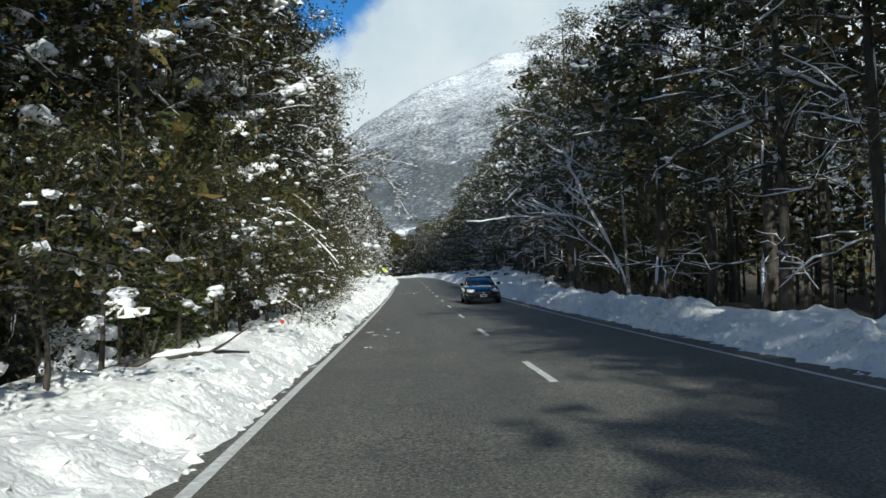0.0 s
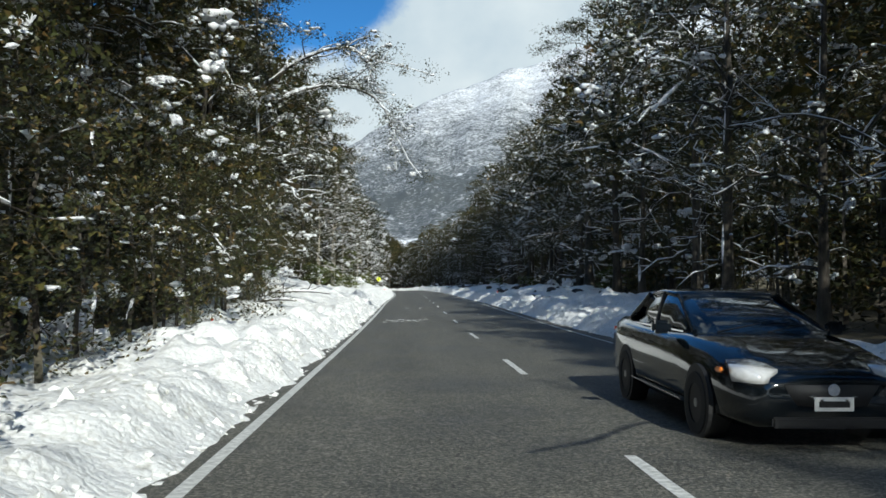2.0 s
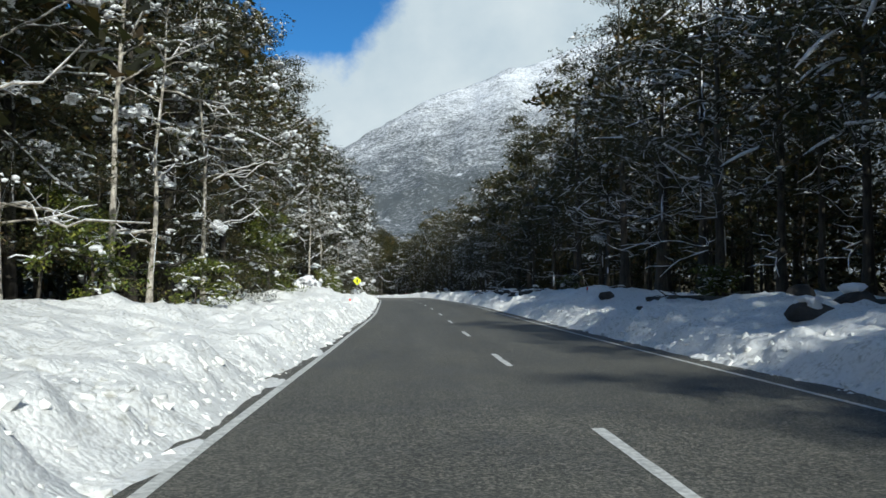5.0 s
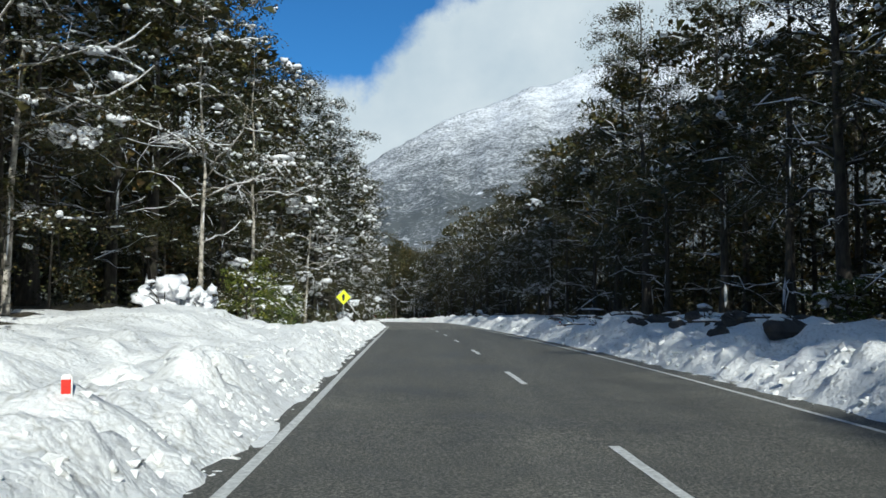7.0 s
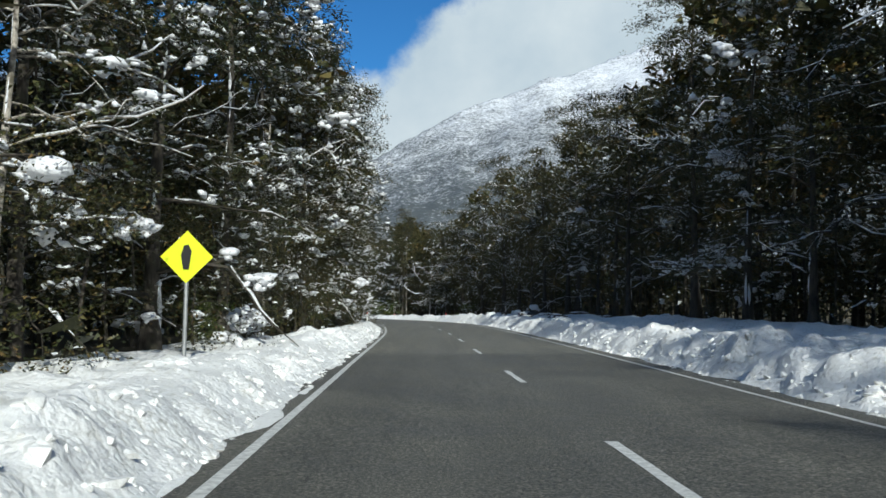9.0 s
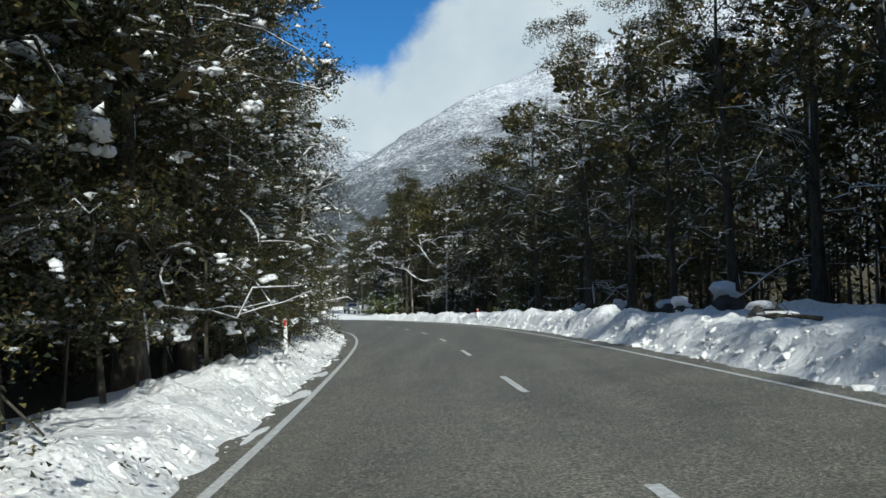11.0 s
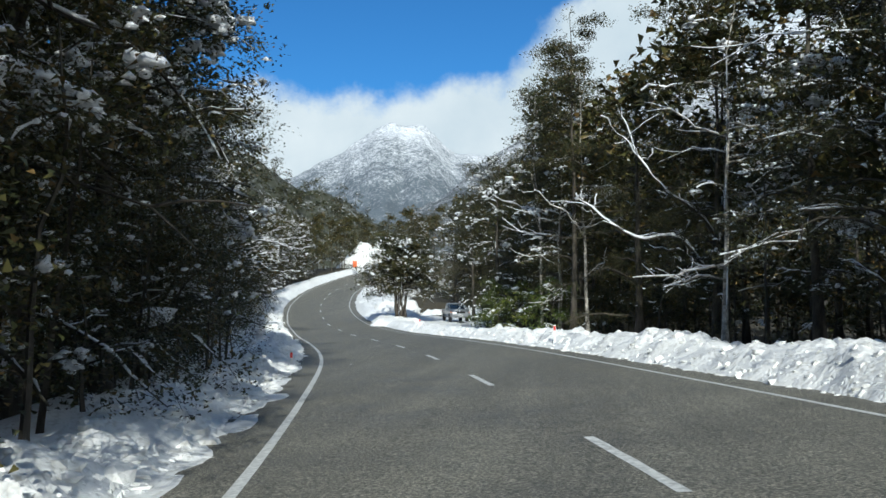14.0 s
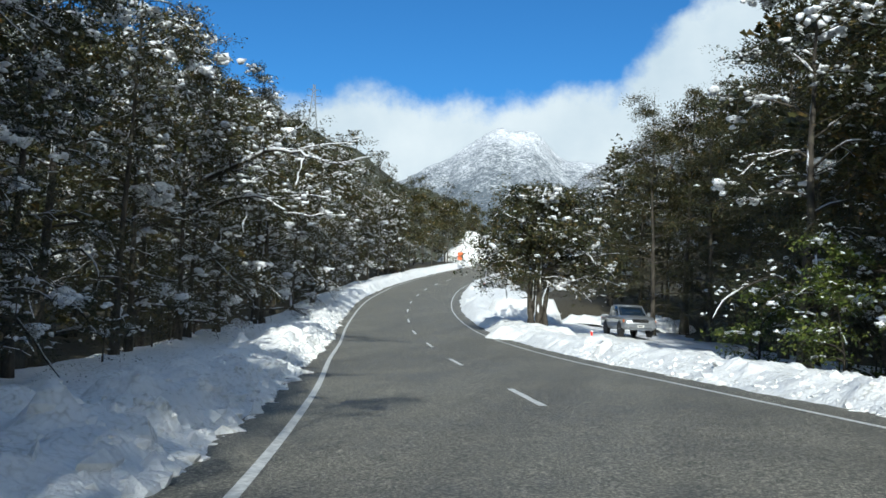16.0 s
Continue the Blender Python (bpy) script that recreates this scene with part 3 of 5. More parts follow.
    v = np.stack([base - e2 * wd, base + e1 * ln * 0.5 + e2 * wd * 0.9 , base + e1 * ln], 1).reshape(-1, 3)
    return v, np.arange(m * 3).reshape(-1, 3)


def snow_lump(rng, centre, size, fine=False, flat=(0.28, 0.55)):
    V, F = (ICO2_V, ICO2_F) if fine else (ICO1_V, ICO1_F)
    k = 1 + 0.55 * np.sin(V @ rng.normal(0, 2.2, (3, 3)) + rng.uniform(0, 6, 3)).sum(1) * 0.5 + rng.normal(0, 0.06, len(V))
    sc = size * np.array([rng.uniform(0.6, 1.5), rng.uniform(0.6, 1.2), rng.uniform(*flat)])
    a = rng.uniform(0, 6.28)
    R = np.array([[np.cos(a), -np.sin(a), 0], [np.sin(a), np.cos(a), 0], [0, 0, 1]])
    return (V * k[:, None] * sc) @ R.T + centre, F


def make_tree(seed, height, crown_from, reach, n_limb, n_spray, leaf_size, leaves, n_snow, trunk_r, lean=0.3, limb_sides=4, twigs=3, droop=0.25, snow_big=1.0, trunk_snow=True, bark=None, bare=0, fine=1.0, limb_r=0.4, dust=0, limb_snow=1.0, plate=0.4):
    """Meshes of one beech: trunk with limbs, crown of leaf tufts, lying snow."""
    rng = np.random.default_rng(seed)
    wood, snow, quad_snow = Pieces(), Pieces(), Pieces()
    n = 12
    z = np.linspace(-0.4, height, n)
    bend = np.cumsum(rng.normal(0, lean * 0.28, (n, 2)), axis=0) * np.linspace(0, 1, n)[:, None]
    path = np.column_stack([bend, z])
    rad = trunk_r * (1 - 0.93 * np.clip(z / height, 0, 1) ** 0.85)
    rad[0] *= 1.6
    rad[1] *= 1.1
    wood.add(*tube(path, rad, 3 if trunk_r < 0.08 else 5 if twigs == 0 else 8))
    tips, tipw = [], []
    for k in range(n_limb):
        h = crown_from + (height * 0.97 - crown_from) * ((k + rng.random()) / n_limb) ** 0.9
        p0 = np.array([np.interp(h, z, path[:, 0]), np.interp(h, z, path[:, 1]), h])
        r0 = np.interp(h, z, rad) * limb_r + 0.012
        rel = (h - crown_from) / (height - crown_from)
        ln = reach * (1 - (0.56 if dust else 0.66) * rel**2.0) * rng.uniform(0.6, 1.15) * (0.75 + 0.25 * min(1, rel * 4 + 0.3))
        a = rng.uniform(0, 2 * np.pi)
        up = rng.uniform(0.15, 0.75) + 0.5 * rel
        m = 7
        q = np.linspace(0, 1, m)
        side = rng.normal(0, 0.28)
        wig = np.cumsum(rng.normal(0, 0.075, (m, 3)), axis=0) * ln
        pts = p0 + np.column_stack([np.cos(a + side * q) * q * ln, np.sin(a + side * q) * q * ln, (up * q - (up * 0.75 + droop) * q**2) * ln]) + wig * q[:, None]
        rr = r0 * (1 - 0.85 * q)
        wood.add(*tube(pts, rr, limb_sides))
        if n_snow and rng.random() < (0.8 if twigs else 0.5):
            # the snow lies in broken lengths
            for i0 in ([1, 4] if rng.random() < 0.5 else [int(rng.integers(0, 4))]):
                w = np.linspace(i0 + rng.uniform(0, 0.6), min(i0 + rng.uniform(1.2, 2.6), m - 1), 5)
                lift = np.stack([np.interp(w, np.arange(m), pts[:, j]) for j in range(3)], 1)
                r1 = np.interp(w, np.arange(m), rr)
                lift[:, 2] += r1 * 0.75 + 0.02
                quad_snow.add(*tube(lift + rng.normal(0, 0.012, (5, 3)), (r1 * 0.5 + rng.uniform(0.012, 0.042) * limb_snow) * rng.uniform(0.35, 1.4, 5) * np.array([0.5, 1, 1, 1, 0.4]), 3))
        for w in (0.45, 0.6, 0.75, 0.9, 1.0):
            tips.append([np.interp(w, q, pts[:, j]) for j in range(3)])
            tipw.append(ln * 0.22)
        for _ in range(twigs):
            w = rng.uniform(0.25, 0.9)
            b = np.array([np.interp(w, q, pts[:, j]) for j in range(3)])
            a2 = a + rng.choice([-1, 1]) * rng.uniform(0.4, 1.2)
            l2 = ln * rng.uniform(0.25, 0.5)
            q2 = np.linspace(0, 1, 4)
            tw = b + np.column_stack([np.cos(a2) * q2 * l2, np.sin(a2) * q2 * l2, (rng.uniform(-0.1, 0.5) * q2 - 0.35 * q2**2) * l2]) + np.cumsum(rng.normal(0, 0.07, (4, 3)), axis=0) * l2 * q2[:, None]
            wood.add(*tube(tw, r0 * 0.38 * (1 - 0.8 * q2) + 0.004, 3))
            if n_snow and rng.random() < 0.5:
                tl = tw.copy()
                tl[:, 2] += 0.02
                quad_snow.add(*tube(tl, (0.012 + 0.026 * rng.random()) * limb_snow * rng.uniform(0.5, 1.3, 4), 3))
            for w2 in (0.4, 0.7, 1.0):
                tips.append([np.interp(w2, q2, tw[:, j]) for j in range(3)])
                tipw.append(l2 * 0.35)
    for _ in range(bare):
        # dead crooked branches with snow along their tops
        h = rng.uniform(1.6, max(3.2, height * 0.62))
        p0 = np.array([np.interp(h, z, path[:, 0]), np.interp(h, z, path[:, 1]), h])
        a, ln, m = rng.uniform(0, 6.28), rng.uniform(0.9, 2.1) if crown_from < 2.7 else rng.uniform(1.2, 3.4), 7
        q = np.linspace(0, 1, m)
        up = rng.uniform(-0.2, 0.8)
        pts = p0 + np.column_stack([np.cos(a) * q * ln, np.sin(a) * q * ln, up * q * ln]) + np.cumsum(rng.normal(0, 0.14, (m, 3)), axis=0) * q[:, None] * ln * 0.7
        rr = rng.uniform(0.018, 0.036) * (1 - 0.8 * q) + 0.005
        wood.add(*tube(pts, rr, 3))
        top = pts[1:].copy()
        top[:, 2] += rr[1:] * 0.8 + 0.012
        quad_snow.add(*tube(top, rng.uniform(0.012, 0.032) * np.array([0.7, 1.3, 0.6, 1.2, 0.9, 0.3]), 3))
        for _ in range(3):
            w, a2, l2 = rng.uniform(0.25, 0.9), a + rng.normal(0, 0.9), ln * rng.uniform(0.2, 0.55)
            s0 = np.array([np.interp(w, q, pts[:, j]) for j in range(3)])
            tw = s0 + np.outer(np.linspace(0, 1, 4), [np.cos(a2) * l2, np.sin(a2) * l2, rng.uniform(-0.3, 0.6) * l2]) + rng.normal(0, 0.05, (4, 3)) * np.array([[0], [1], [1], [1]])
            wood.add(*tube(tw, np.array([0.014, 0.012, 0.009, 0.004]), 3))
            tw[:, 2] += 0.015
            quad_snow.add(*tube(tw, np.array([0.012, 0.018, 0.014, 0.007]), 3))
    for w in np.linspace(0.86, 1.0, 4):
        tips.append([np.interp(w * height, z, path[:, j]) for j in range(3)])
        tipw.append(0.5)
    tips, tipw = np.array(tips), np.array(tipw)
    pick = rng.integers(0, len(tips), n_spray)
    cen = tips[pick] + rng.normal(0, 1, (n_spray, 3)) * tipw[pick][:, None] * np.array([1.15, 1.15, plate])
    out_r = np.hypot(cen[:, 0], cen[:, 1])
    cen[:, :2] *= np.minimum(1.0, reach * 1.03 / np.maximum(out_r, 0.1))[:, None]
    crown = Pieces()
    if dust:
        # leaves are small and many low down, coarser out of reach above
        low = cen[:, 2] < 7.0
        crown.add(*sprays(rng, cen[low], leaf_size, int(leaves * 2.9), fine=fine * 0.52))
        crown.add(*sprays(rng, cen[~low], leaf_size, int(leaves * 1.35), fine=fine * 1.0))
    else:
        crown.add(*sprays(rng, cen, leaf_size, leaves, fine=fine))
    for k in rng.integers(0, n_spray, n_snow):
        sz = 0.30 * rng.choice([0.20, 0.32, 0.46, 0.64, 0.85], p=[0.46, 0.32, 0.16, 0.048, 0.012]) * snow_big * (1.2 if cen[k, 2] > 7.0 else 1.0)
        snow.add(*snow_lump(rng, cen[k] + np.array([0, 0, sz * 0.2]), sz, sz > 0.09, (0.35, 0.7)))
        if sz > 0.09:
            for _ in range(3 if sz < 0.2 else 7):
                snow.add(*snow_lump(rng, cen[k] + np.array([rng.normal(0, sz * 1.1), rng.normal(0, sz * 1.1), rng.normal(-sz * 0.4, sz * 0.4)]), sz * rng.uniform(0.35, 0.7), flat=(0.45, 0.9)))
    for k in rng.integers(0, n_spray, dust):
        # small crusts of snow on the leaf fans
        sz = rng.uniform(0.03, 0.075) * (1.5 if rng.random() < 0.12 else 1.0) * (1.0 if cen[k, 2] < 7.0 else 1.6)
        a = rng.uniform(0, 6.28)
        V = TETRA_V * sz * np.array([rng.uniform(0.7, 1.8), rng.uniform(0.7, 1.8), rng.uniform(0.4, 0.9)]) * rng.uniform(0.7, 1.3, (4, 1)) + rng.normal(0, 0.38 * sz, (4, 3))
        V = V @ np.array([[np.cos(a), np.sin(a), 0], [-np.sin(a), np.cos(a), 0], [0, 0, 1]])
        snow.add(V + cen[k] + rng.normal(0, 0.1, 3) * np.array([1, 1, 0.3]) + np.array([0, 0, 0.03]), TETRA_F)
    if trunk_snow:
        # snow plastered in streaks on the weather side of the trunk
        for _ in range(max(5, int(trunk_snow))):
            z0 = rng.uniform(0.2, height * 0.7)
            z1 = z0 + rng.uniform(0.5, 2.0)
            zz = np.linspace(z0, z1, 5)
            a = rng.normal(-1.57, 0.7)
            off = np.interp(zz, z, rad) * 0.8
            pp = np.column_stack([np.interp(zz, z, path[:, 0]) + np.cos(a) * off, np.interp(zz, z, path[:, 1]) + np.sin(a) * off, zz])
            quad_snow.add(*tube(pp, np.interp(zz, z, rad) * 0.42 * np.array([0.15, 0.8, 1, 0.7, 0.1]), 4))
    out = {"trunk": wood.mesh("trunk", bark or BARK), "crown": crown.mesh("crown", LEAF, False)}
    if n_snow:
        qv, qf = np.concatenate(quad_snow.v), np.concatenate(quad_snow.f)
        snow.add(qv, np.concatenate([qf[:, [0, 1, 2]], qf[:, [0, 2, 3]]]))
        out["snow_load"] = snow.mesh("snow_load", FRESH)
    return out


def plant(name, meshes, x, y, z, turn, size, label, category, group):
    ob = new(name)
    ob.empty_display_size = 0.3
    ob.matrix_world = Matrix.Translation((x, y, z)) @ Matrix.Rotation(turn, 4, "Z") @ Matrix.Diagonal((size[0], size[0], size[1], 1))
    tagged(ob, label, category, group)
    for key, me in meshes.items():
        p = part(key, me, None, ob)
        if key == "snow_load":
            tagged(p, "clumps of white snow", kind="stuff")
    return ob


NEAR = [make_tree(100 + k, h, c, r, 30 if k < 6 else 24, 1400 if k < 6 else 1150 if k < 8 else 1650, 0.34, 11, (120, 40, 20)[(k > 5) + (k > 7)], tr, twigs=3, limb_sides=3, fine=0.54, dust=(480, 380, 240)[(k > 5) + (k > 7)],
                  bare=4 if k < 6 else 18 if k < 8 else 9, snow_big=1.15 if k < 6 else 0.8, limb_snow=0.8 if k < 6 else 1.2 if k < 8 else 0.65, plate=0.34) for k, (h, c, r, tr) in enumerate(
    ((16, 0.6, 3.3, 0.20), (17, 1.0, 3.1, 0.17), (15, 0.5, 3.4, 0.22), (18, 1.8, 3.1, 0.19), (14, 0.6, 3.2, 0.15), (17, 2.6, 3.3, 0.18),
     (17, 4.6, 3.9, 0.24), (16, 4.0, 4.0, 0.2), (18, 3.6, 3.8, 0.26), (15, 2.8, 3.8, 0.18)))]
BACK = [make_tree(200 + k, h, c, r, 9, 270, 0.8, 5, 4, tr, twigs=0, limb_sides=3, trunk_snow=False, snow_big=0.6, fine=1.02) for k, (h, c, r, tr) in enumerate(
    ((17, 2, 4.2, 0.16), (18, 5.0, 4.0, 0.15), (16, 1.5, 4.4, 0.17), (17, 6.0, 4.2, 0.15)))]
POLES = [make_tree(250 + k, h, h * 0.45, 1.3, 4, 26, 0.5, 5, 2, r, lean=0.35, twigs=0, limb_sides=3, trunk_snow=False, snow_big=0.6, fine=0.8) for k, (h, r) in enumerate(((9.0, 0.06), (7.5, 0.045), (11.0, 0.075)))]
rng = random.Random(42)


def tall(y, side):
    rows = ((-60, 1.0), (40, 1.0), (70, 1.08), (120, 1.05), (160, 1.05), (200, 1.0), (255, 1.0), (284, 1.0), (290, 0.8), (298, 0.62), (322, 0.64), (332, 0.7), (352, 0.75), (400, 0.65), (460, 0.5)) if side < 0 else (
        (-60, 0.95), (40, 0.95), (60, 1.05), (120, 1.05), (165, 0.98), (200, 0.92), (230, 0.86), (270, 0.86), (295, 0.82), (312, 0.85), (330, 1.0), (352, 0.9), (370, 0.6), (460, 0.6))
    return float(along(y, rows)[0])


def open_view(x, y):
    """Clearing behind the lay-by, through which the far ridge shows."""
    return y > 318 and -0.245 < (x + 16.9) / (y - 291.6) < -0.075 and x > -33


def low_growth(x, y):
    """Greatest scale of the trees on the sunny side of the lay-by, which stay low enough to let the sun in."""
    off = abs(x + 20.5 - 0.2126 * (343 - y))
    return max(0.3, ((343 - y) * 0.5 - 0.5) / 16) if 304 < y < 342 and off < 4.5 else 9.0


def forest_row(side, offset, step, y0, y1, protos, group, as_things, jitter):
    made = []
    y = y0
    while y < y1:
        y += step * rng.uniform(0.7, 1.3)
        first = float(along(y, LEFT_SIDE if side < 0 else RIGHT_SIDE)[3])
        d = first + offset + rng.uniform(0, jitter)
        x, yy, z = at_side(y, side * d)
        if offset > 2:
            z -= 0.25
        sc = tall(y, side) * rng.uniform(0.85, 1.12) * (0.88 if offset > 5 else 1.0)
        if len(protos) > 6:
            high = (side > 0 and rng.random() < (0.85 if y < 278 else 0.2)) or (side < 0 and 60 < y < 200 and rng.random() < 0.45)
            k = (rng.choice((6, 7, 7, 8)) if y < 150 or side < 0 else rng.choice((8, 9))) if high else rng.randrange(6)
        elif len(protos) == 4:
            k = rng.choice((1, 3)) if side > 0 and offset < 5 else rng.choice((0, 2)) if offset > 5 else rng.randrange(4)
        else:
            k = rng.randrange(len(protos))
        if side > 0:
            sc = min(sc, low_growth(x, yy))
        if side > 0 and (open_view(x, yy) or (y < 46 and rng.random() < 0.15)):
            continue
        made.append((x, yy, z, rng.uniform(0, 6.28), (sc * rng.uniform(0.9, 1.1), sc), k))
    return made


def joined_forest(name, rows, protos, label):
    """Trees that cannot be counted, joined into one object with bark, leaf and snow."""
    V, F, M, n = [], [], [], 0
    cache = []
    for p in protos:
        item = []
        for mi, key in enumerate(("trunk", "crown", "snow_load")):
            me = p[key]
            co = np.empty(len(me.vertices) * 3, np.float32)
            me.vertices.foreach_get("co", co)
            me.calc_loop_triangles()
            tri = np.empty(len(me.loop_triangles) * 3, np.int32)
            me.loop_triangles.foreach_get("vertices", tri)
            item.append((co.reshape(-1, 3), tri.reshape(-1, 3), mi))
        cache.append(item)
    for x, y, z, a, (sx, sz), k in rows:
        R = np.array([[np.cos(a) * sx, -np.sin(a) * sx, 0], [np.sin(a) * sx, np.cos(a) * sx, 0], [0, 0, sz]])
        for co, tri, mi in cache[k]:
            V.append(co @ R.T + np.array([x, y, z]))
            F.append(tri + n)
            M.append(np.full(len(tri), mi))
            n += len(co)
    ob = new(name, mesh_from(name, np.concatenate(V), np.concatenate(F), [BARK, LEAF, FRESH], False, np.concatenate(M)))
    return tagged(ob, label, "forest", kind="stuff")


front = forest_row(-1, 0.0, 5.2, -28, 330, NEAR, "", True, 2.2) + forest_row(1, 0.0, 5.2, -28, 352, NEAR, "", True, 2.2)
front += forest_row(-1, 0.3, 5.6, 330, 402, NEAR, "", True, 1.4) + forest_row(1, 0.6, 6.5, 356, 400, NEAR, "", True, 3.0)
# big trees leaning over the verge on the inside of the bends
for yy, dd, k, sc in ((204, 7.4, 0, 1.0), (209, 7.2, 2, 1.0), (214, 7.0, 0, 1.0), (220, 7.0, 8, 1.05), (224, 6.9, 2, 1.0), (230, 7.0, 0, 1.05), (235, 7.8, 3, 1.0), (241, 9.0, 5, 1.0), (247, 10.0, 5, 1.0),
                      (258, 7.6, 7, 1.0), (264, 7.4, 6, 1.0), (269, 7.8, 3, 1.0), (273, 7.6, 8, 0.95), (277, 7.4, 5, 1.0), (281, 7.6, 3, 0.95), (285, 8.0, 5, 0.9), (290, 9.6, 4, 0.75), (301, 9.6, 4, 0.72), (306, 9.2, 0, 0.62),
                      (311, 9.6, 2, 0.66), (316, 9.0, 4, 0.7), (321, 8.8, 0, 0.62), (327, 8.6, 2, 0.66), (334, 7.6, 2, 0.7), (341, 6.9, 4, 0.75), (350, 6.6, 0, 0.72)):
    x, y, z = at_side(yy, -dd)
    front.append((x, y, z - 0.1, yy * 2.1, (sc, sc), k))
for x, y, z, a, size, k in front:
    thawed = 282 < y < 352 and int(y * 7) % 10 < 7 and road_coords(x, y)[1] > 0
    if thawed:
        plant("beech_tree", {key: NEAR[k][key] for key in ("trunk", "crown")}, x, y, z, a, size, "dark green beech tree nearly free of snow", "tree", "roadside beeches")
    else:
        plant("beech_tree", NEAR[k], x, y, z, a, size, "dark green beech tree with snow on its boughs", "tree", "roadside beeches")
deep = []
for side in (-1, 1):
    for off, step in ((2.8, 4.4), (6.0, 5.2), (10.0, 5.6)) if side < 0 else ((2.8, 4.4), (7.2, 3.7), (10.5, 4.2)):
        loose = 1.9 if side > 0 and off < 5 else 1.0
        deep += forest_row(side, off, step * loose, -8 if off < 5 else -24, 100, BACK, "", False, 2.6) + forest_row(side, off, step * (1 + loose) / 2, 100, 195, BACK, "", False, 2.6)
        deep += forest_row(side, off, step, 195, 450 if off < 9 else 420, BACK, "", False, 2.6)
    # the rows behind the start are unseen, added to shade the first road metres
    deep += forest_row(side, 0.0, 4.4, -62, -32, BACK, "", False, 2.0) + forest_row(side, 0.6, 4.6, 398, 450, BACK, "", False, 3.0)
deep += forest_row(1, 26.0, 4.2, 285, 440, BACK, "", False, 3.0) + forest_row(1, 33.0, 4.6, 285, 440, BACK, "", False, 3.0)
joined_forest("forest", deep, BACK, "dense dark beech forest dusted with snow")

LOW = [make_tree(300 + k, h, 0.3, r, 5, 115, 0.45, 22, 9, 0.05, twigs=0, limb_sides=3, trunk_snow=False, snow_big=0.8, fine=0.29) for k, (h, r) in enumerate(((4.2, 1.7), (5.0, 1.6), (3.2, 1.8)))]
THICKET = [make_tree(310 + k, h, 0.3, r, 4, 80, 0.6, 6, 3, 0.05, twigs=0, limb_sides=3, trunk_snow=False, snow_big=0.7, fine=0.75) for k, (h, r) in enumerate(((4.4, 1.9), (5.2, 1.8), (3.4, 2.0)))]
scrub, thick, poles = [], [], []
for side in (-1, 1):
    if side < 0:
        scrub += forest_row(side, -0.2, 3.2, -12, 322, LOW, "", False, 1.2) + forest_row(side, -0.5, 2.4, 196, 300, LOW, "", False, 1.0) + forest_row(side, -1.7, 1.9, 230, 290, LOW, "", False, 0.7) + forest_row(side, -0.9, 1.9, -10, 56, LOW, "", False, 0.8)
    else:
        scrub += forest_row(side, 1.6, 3.4, 165, 318, LOW, "", False, 1.6)
        thick += forest_row(side, 12.0, 3.2, 60, 330, THICKET, "", False, 4.0)
    thick += forest_row(side, 3.4, 3.4, -12, 330, THICKET, "", False, 2.0) + forest_row(side, 8.0, 3.0, -12, 330, THICKET, "", False, 4.0)
    for off in (1.2, 3.0, 6.0):
        poles += forest_row(side, off, 2.9, -8, 322, POLES, "", False, 2.4)
joined_forest("undergrowth", scrub, LOW, "dark saplings and scrub under the trees, flecked with snow")
joined_forest("thicket", thick, THICKET, "dark scrub deep under the trees")
joined_forest("pole_stand", poles, POLES, "crowd of thin dark young trunks with snow streaks")


# ---- the lay-by ----
def build_yard():
    y = np.arange(318, 356, 1.0)
    d = np.arange(4.2, 19.0, 0.8)
    s = np.interp(y, CL[:, 1], CS)
    S, D = np.meshgrid(s, d, indexing="ij")
    v = on_road(S.ravel(), D.ravel())
    v[:, 2] += 0.02 - 0.02 * np.clip(D.ravel() - 5, 0, 20) + 0.03 * fbm(v[:, 0] * 0.7, v[:, 1] * 0.7, 3)
    return structure("lay_by", v, grid_faces(len(y), len(d))[:, ::-1], SLUSH, "grey packed-snow lay-by beside the road", "lay-by")


def make_slush():
    m, add, link, bsdf = material("packed_slush")
    n = noise_of(add, link, 0.5, 7, 0.7)
    link(ramp_of(add, link, n, ((0.30, (0.22, 0.22, 0.225)), (0.40, (0.50, 0.51, 0.53)), (0.50, (0.82, 0.83, 0.85)))), bsdf.inputs["Base Color"])
    bsdf.inputs["Roughness"].default_value = 0.6
    bumped(add, link, bsdf, n, 0.5, 0.05)
    return m


SLUSH = make_slush()
build_yard()


def snow_heap(name, centre, size, seed, label, steep=1.9, power=0.7):
    """A long lumpy heap of ploughed snow; size is half-length, half-width and height, turned by its fourth value."""
    lx, ly, h, turn = size
    n, m = 70, 30
    U, V = np.meshgrid(np.linspace(-1, 1, n), np.linspace(-1, 1, m), indexing="ij")
    r = np.clip(1 - np.sqrt(U**6 + V**2 * (1 + 0.3 * vnoise(U * 4 + seed, V * 0)) ), 0, 1)
    x, y = U * lx, V * ly
    z = h * np.clip(r * steep, 0, 1) ** power * (1 + 0.25 * vnoise(x * 0.6 + seed, y * 0.6)) + 0.12 * fbm(x * 1.7 + seed, y * 1.7, 3) * np.clip(r * 4, 0, 1) - 0.12
    c, s = math.cos(turn), math.sin(turn)
    v = np.stack([centre[0] + x * c - y * s, centre[1] + x * s + y * c, centre[2] + z], -1).reshape(-1, 3)
    return structure(name, v, grid_faces(n, m)[:, ::-1], SNOW, label, "snow heap")


def road_z(x, y):
    s, d = road_coords(x, y)
    return float(on_road(s, np.clip(d, -4, 4))[0, 2])


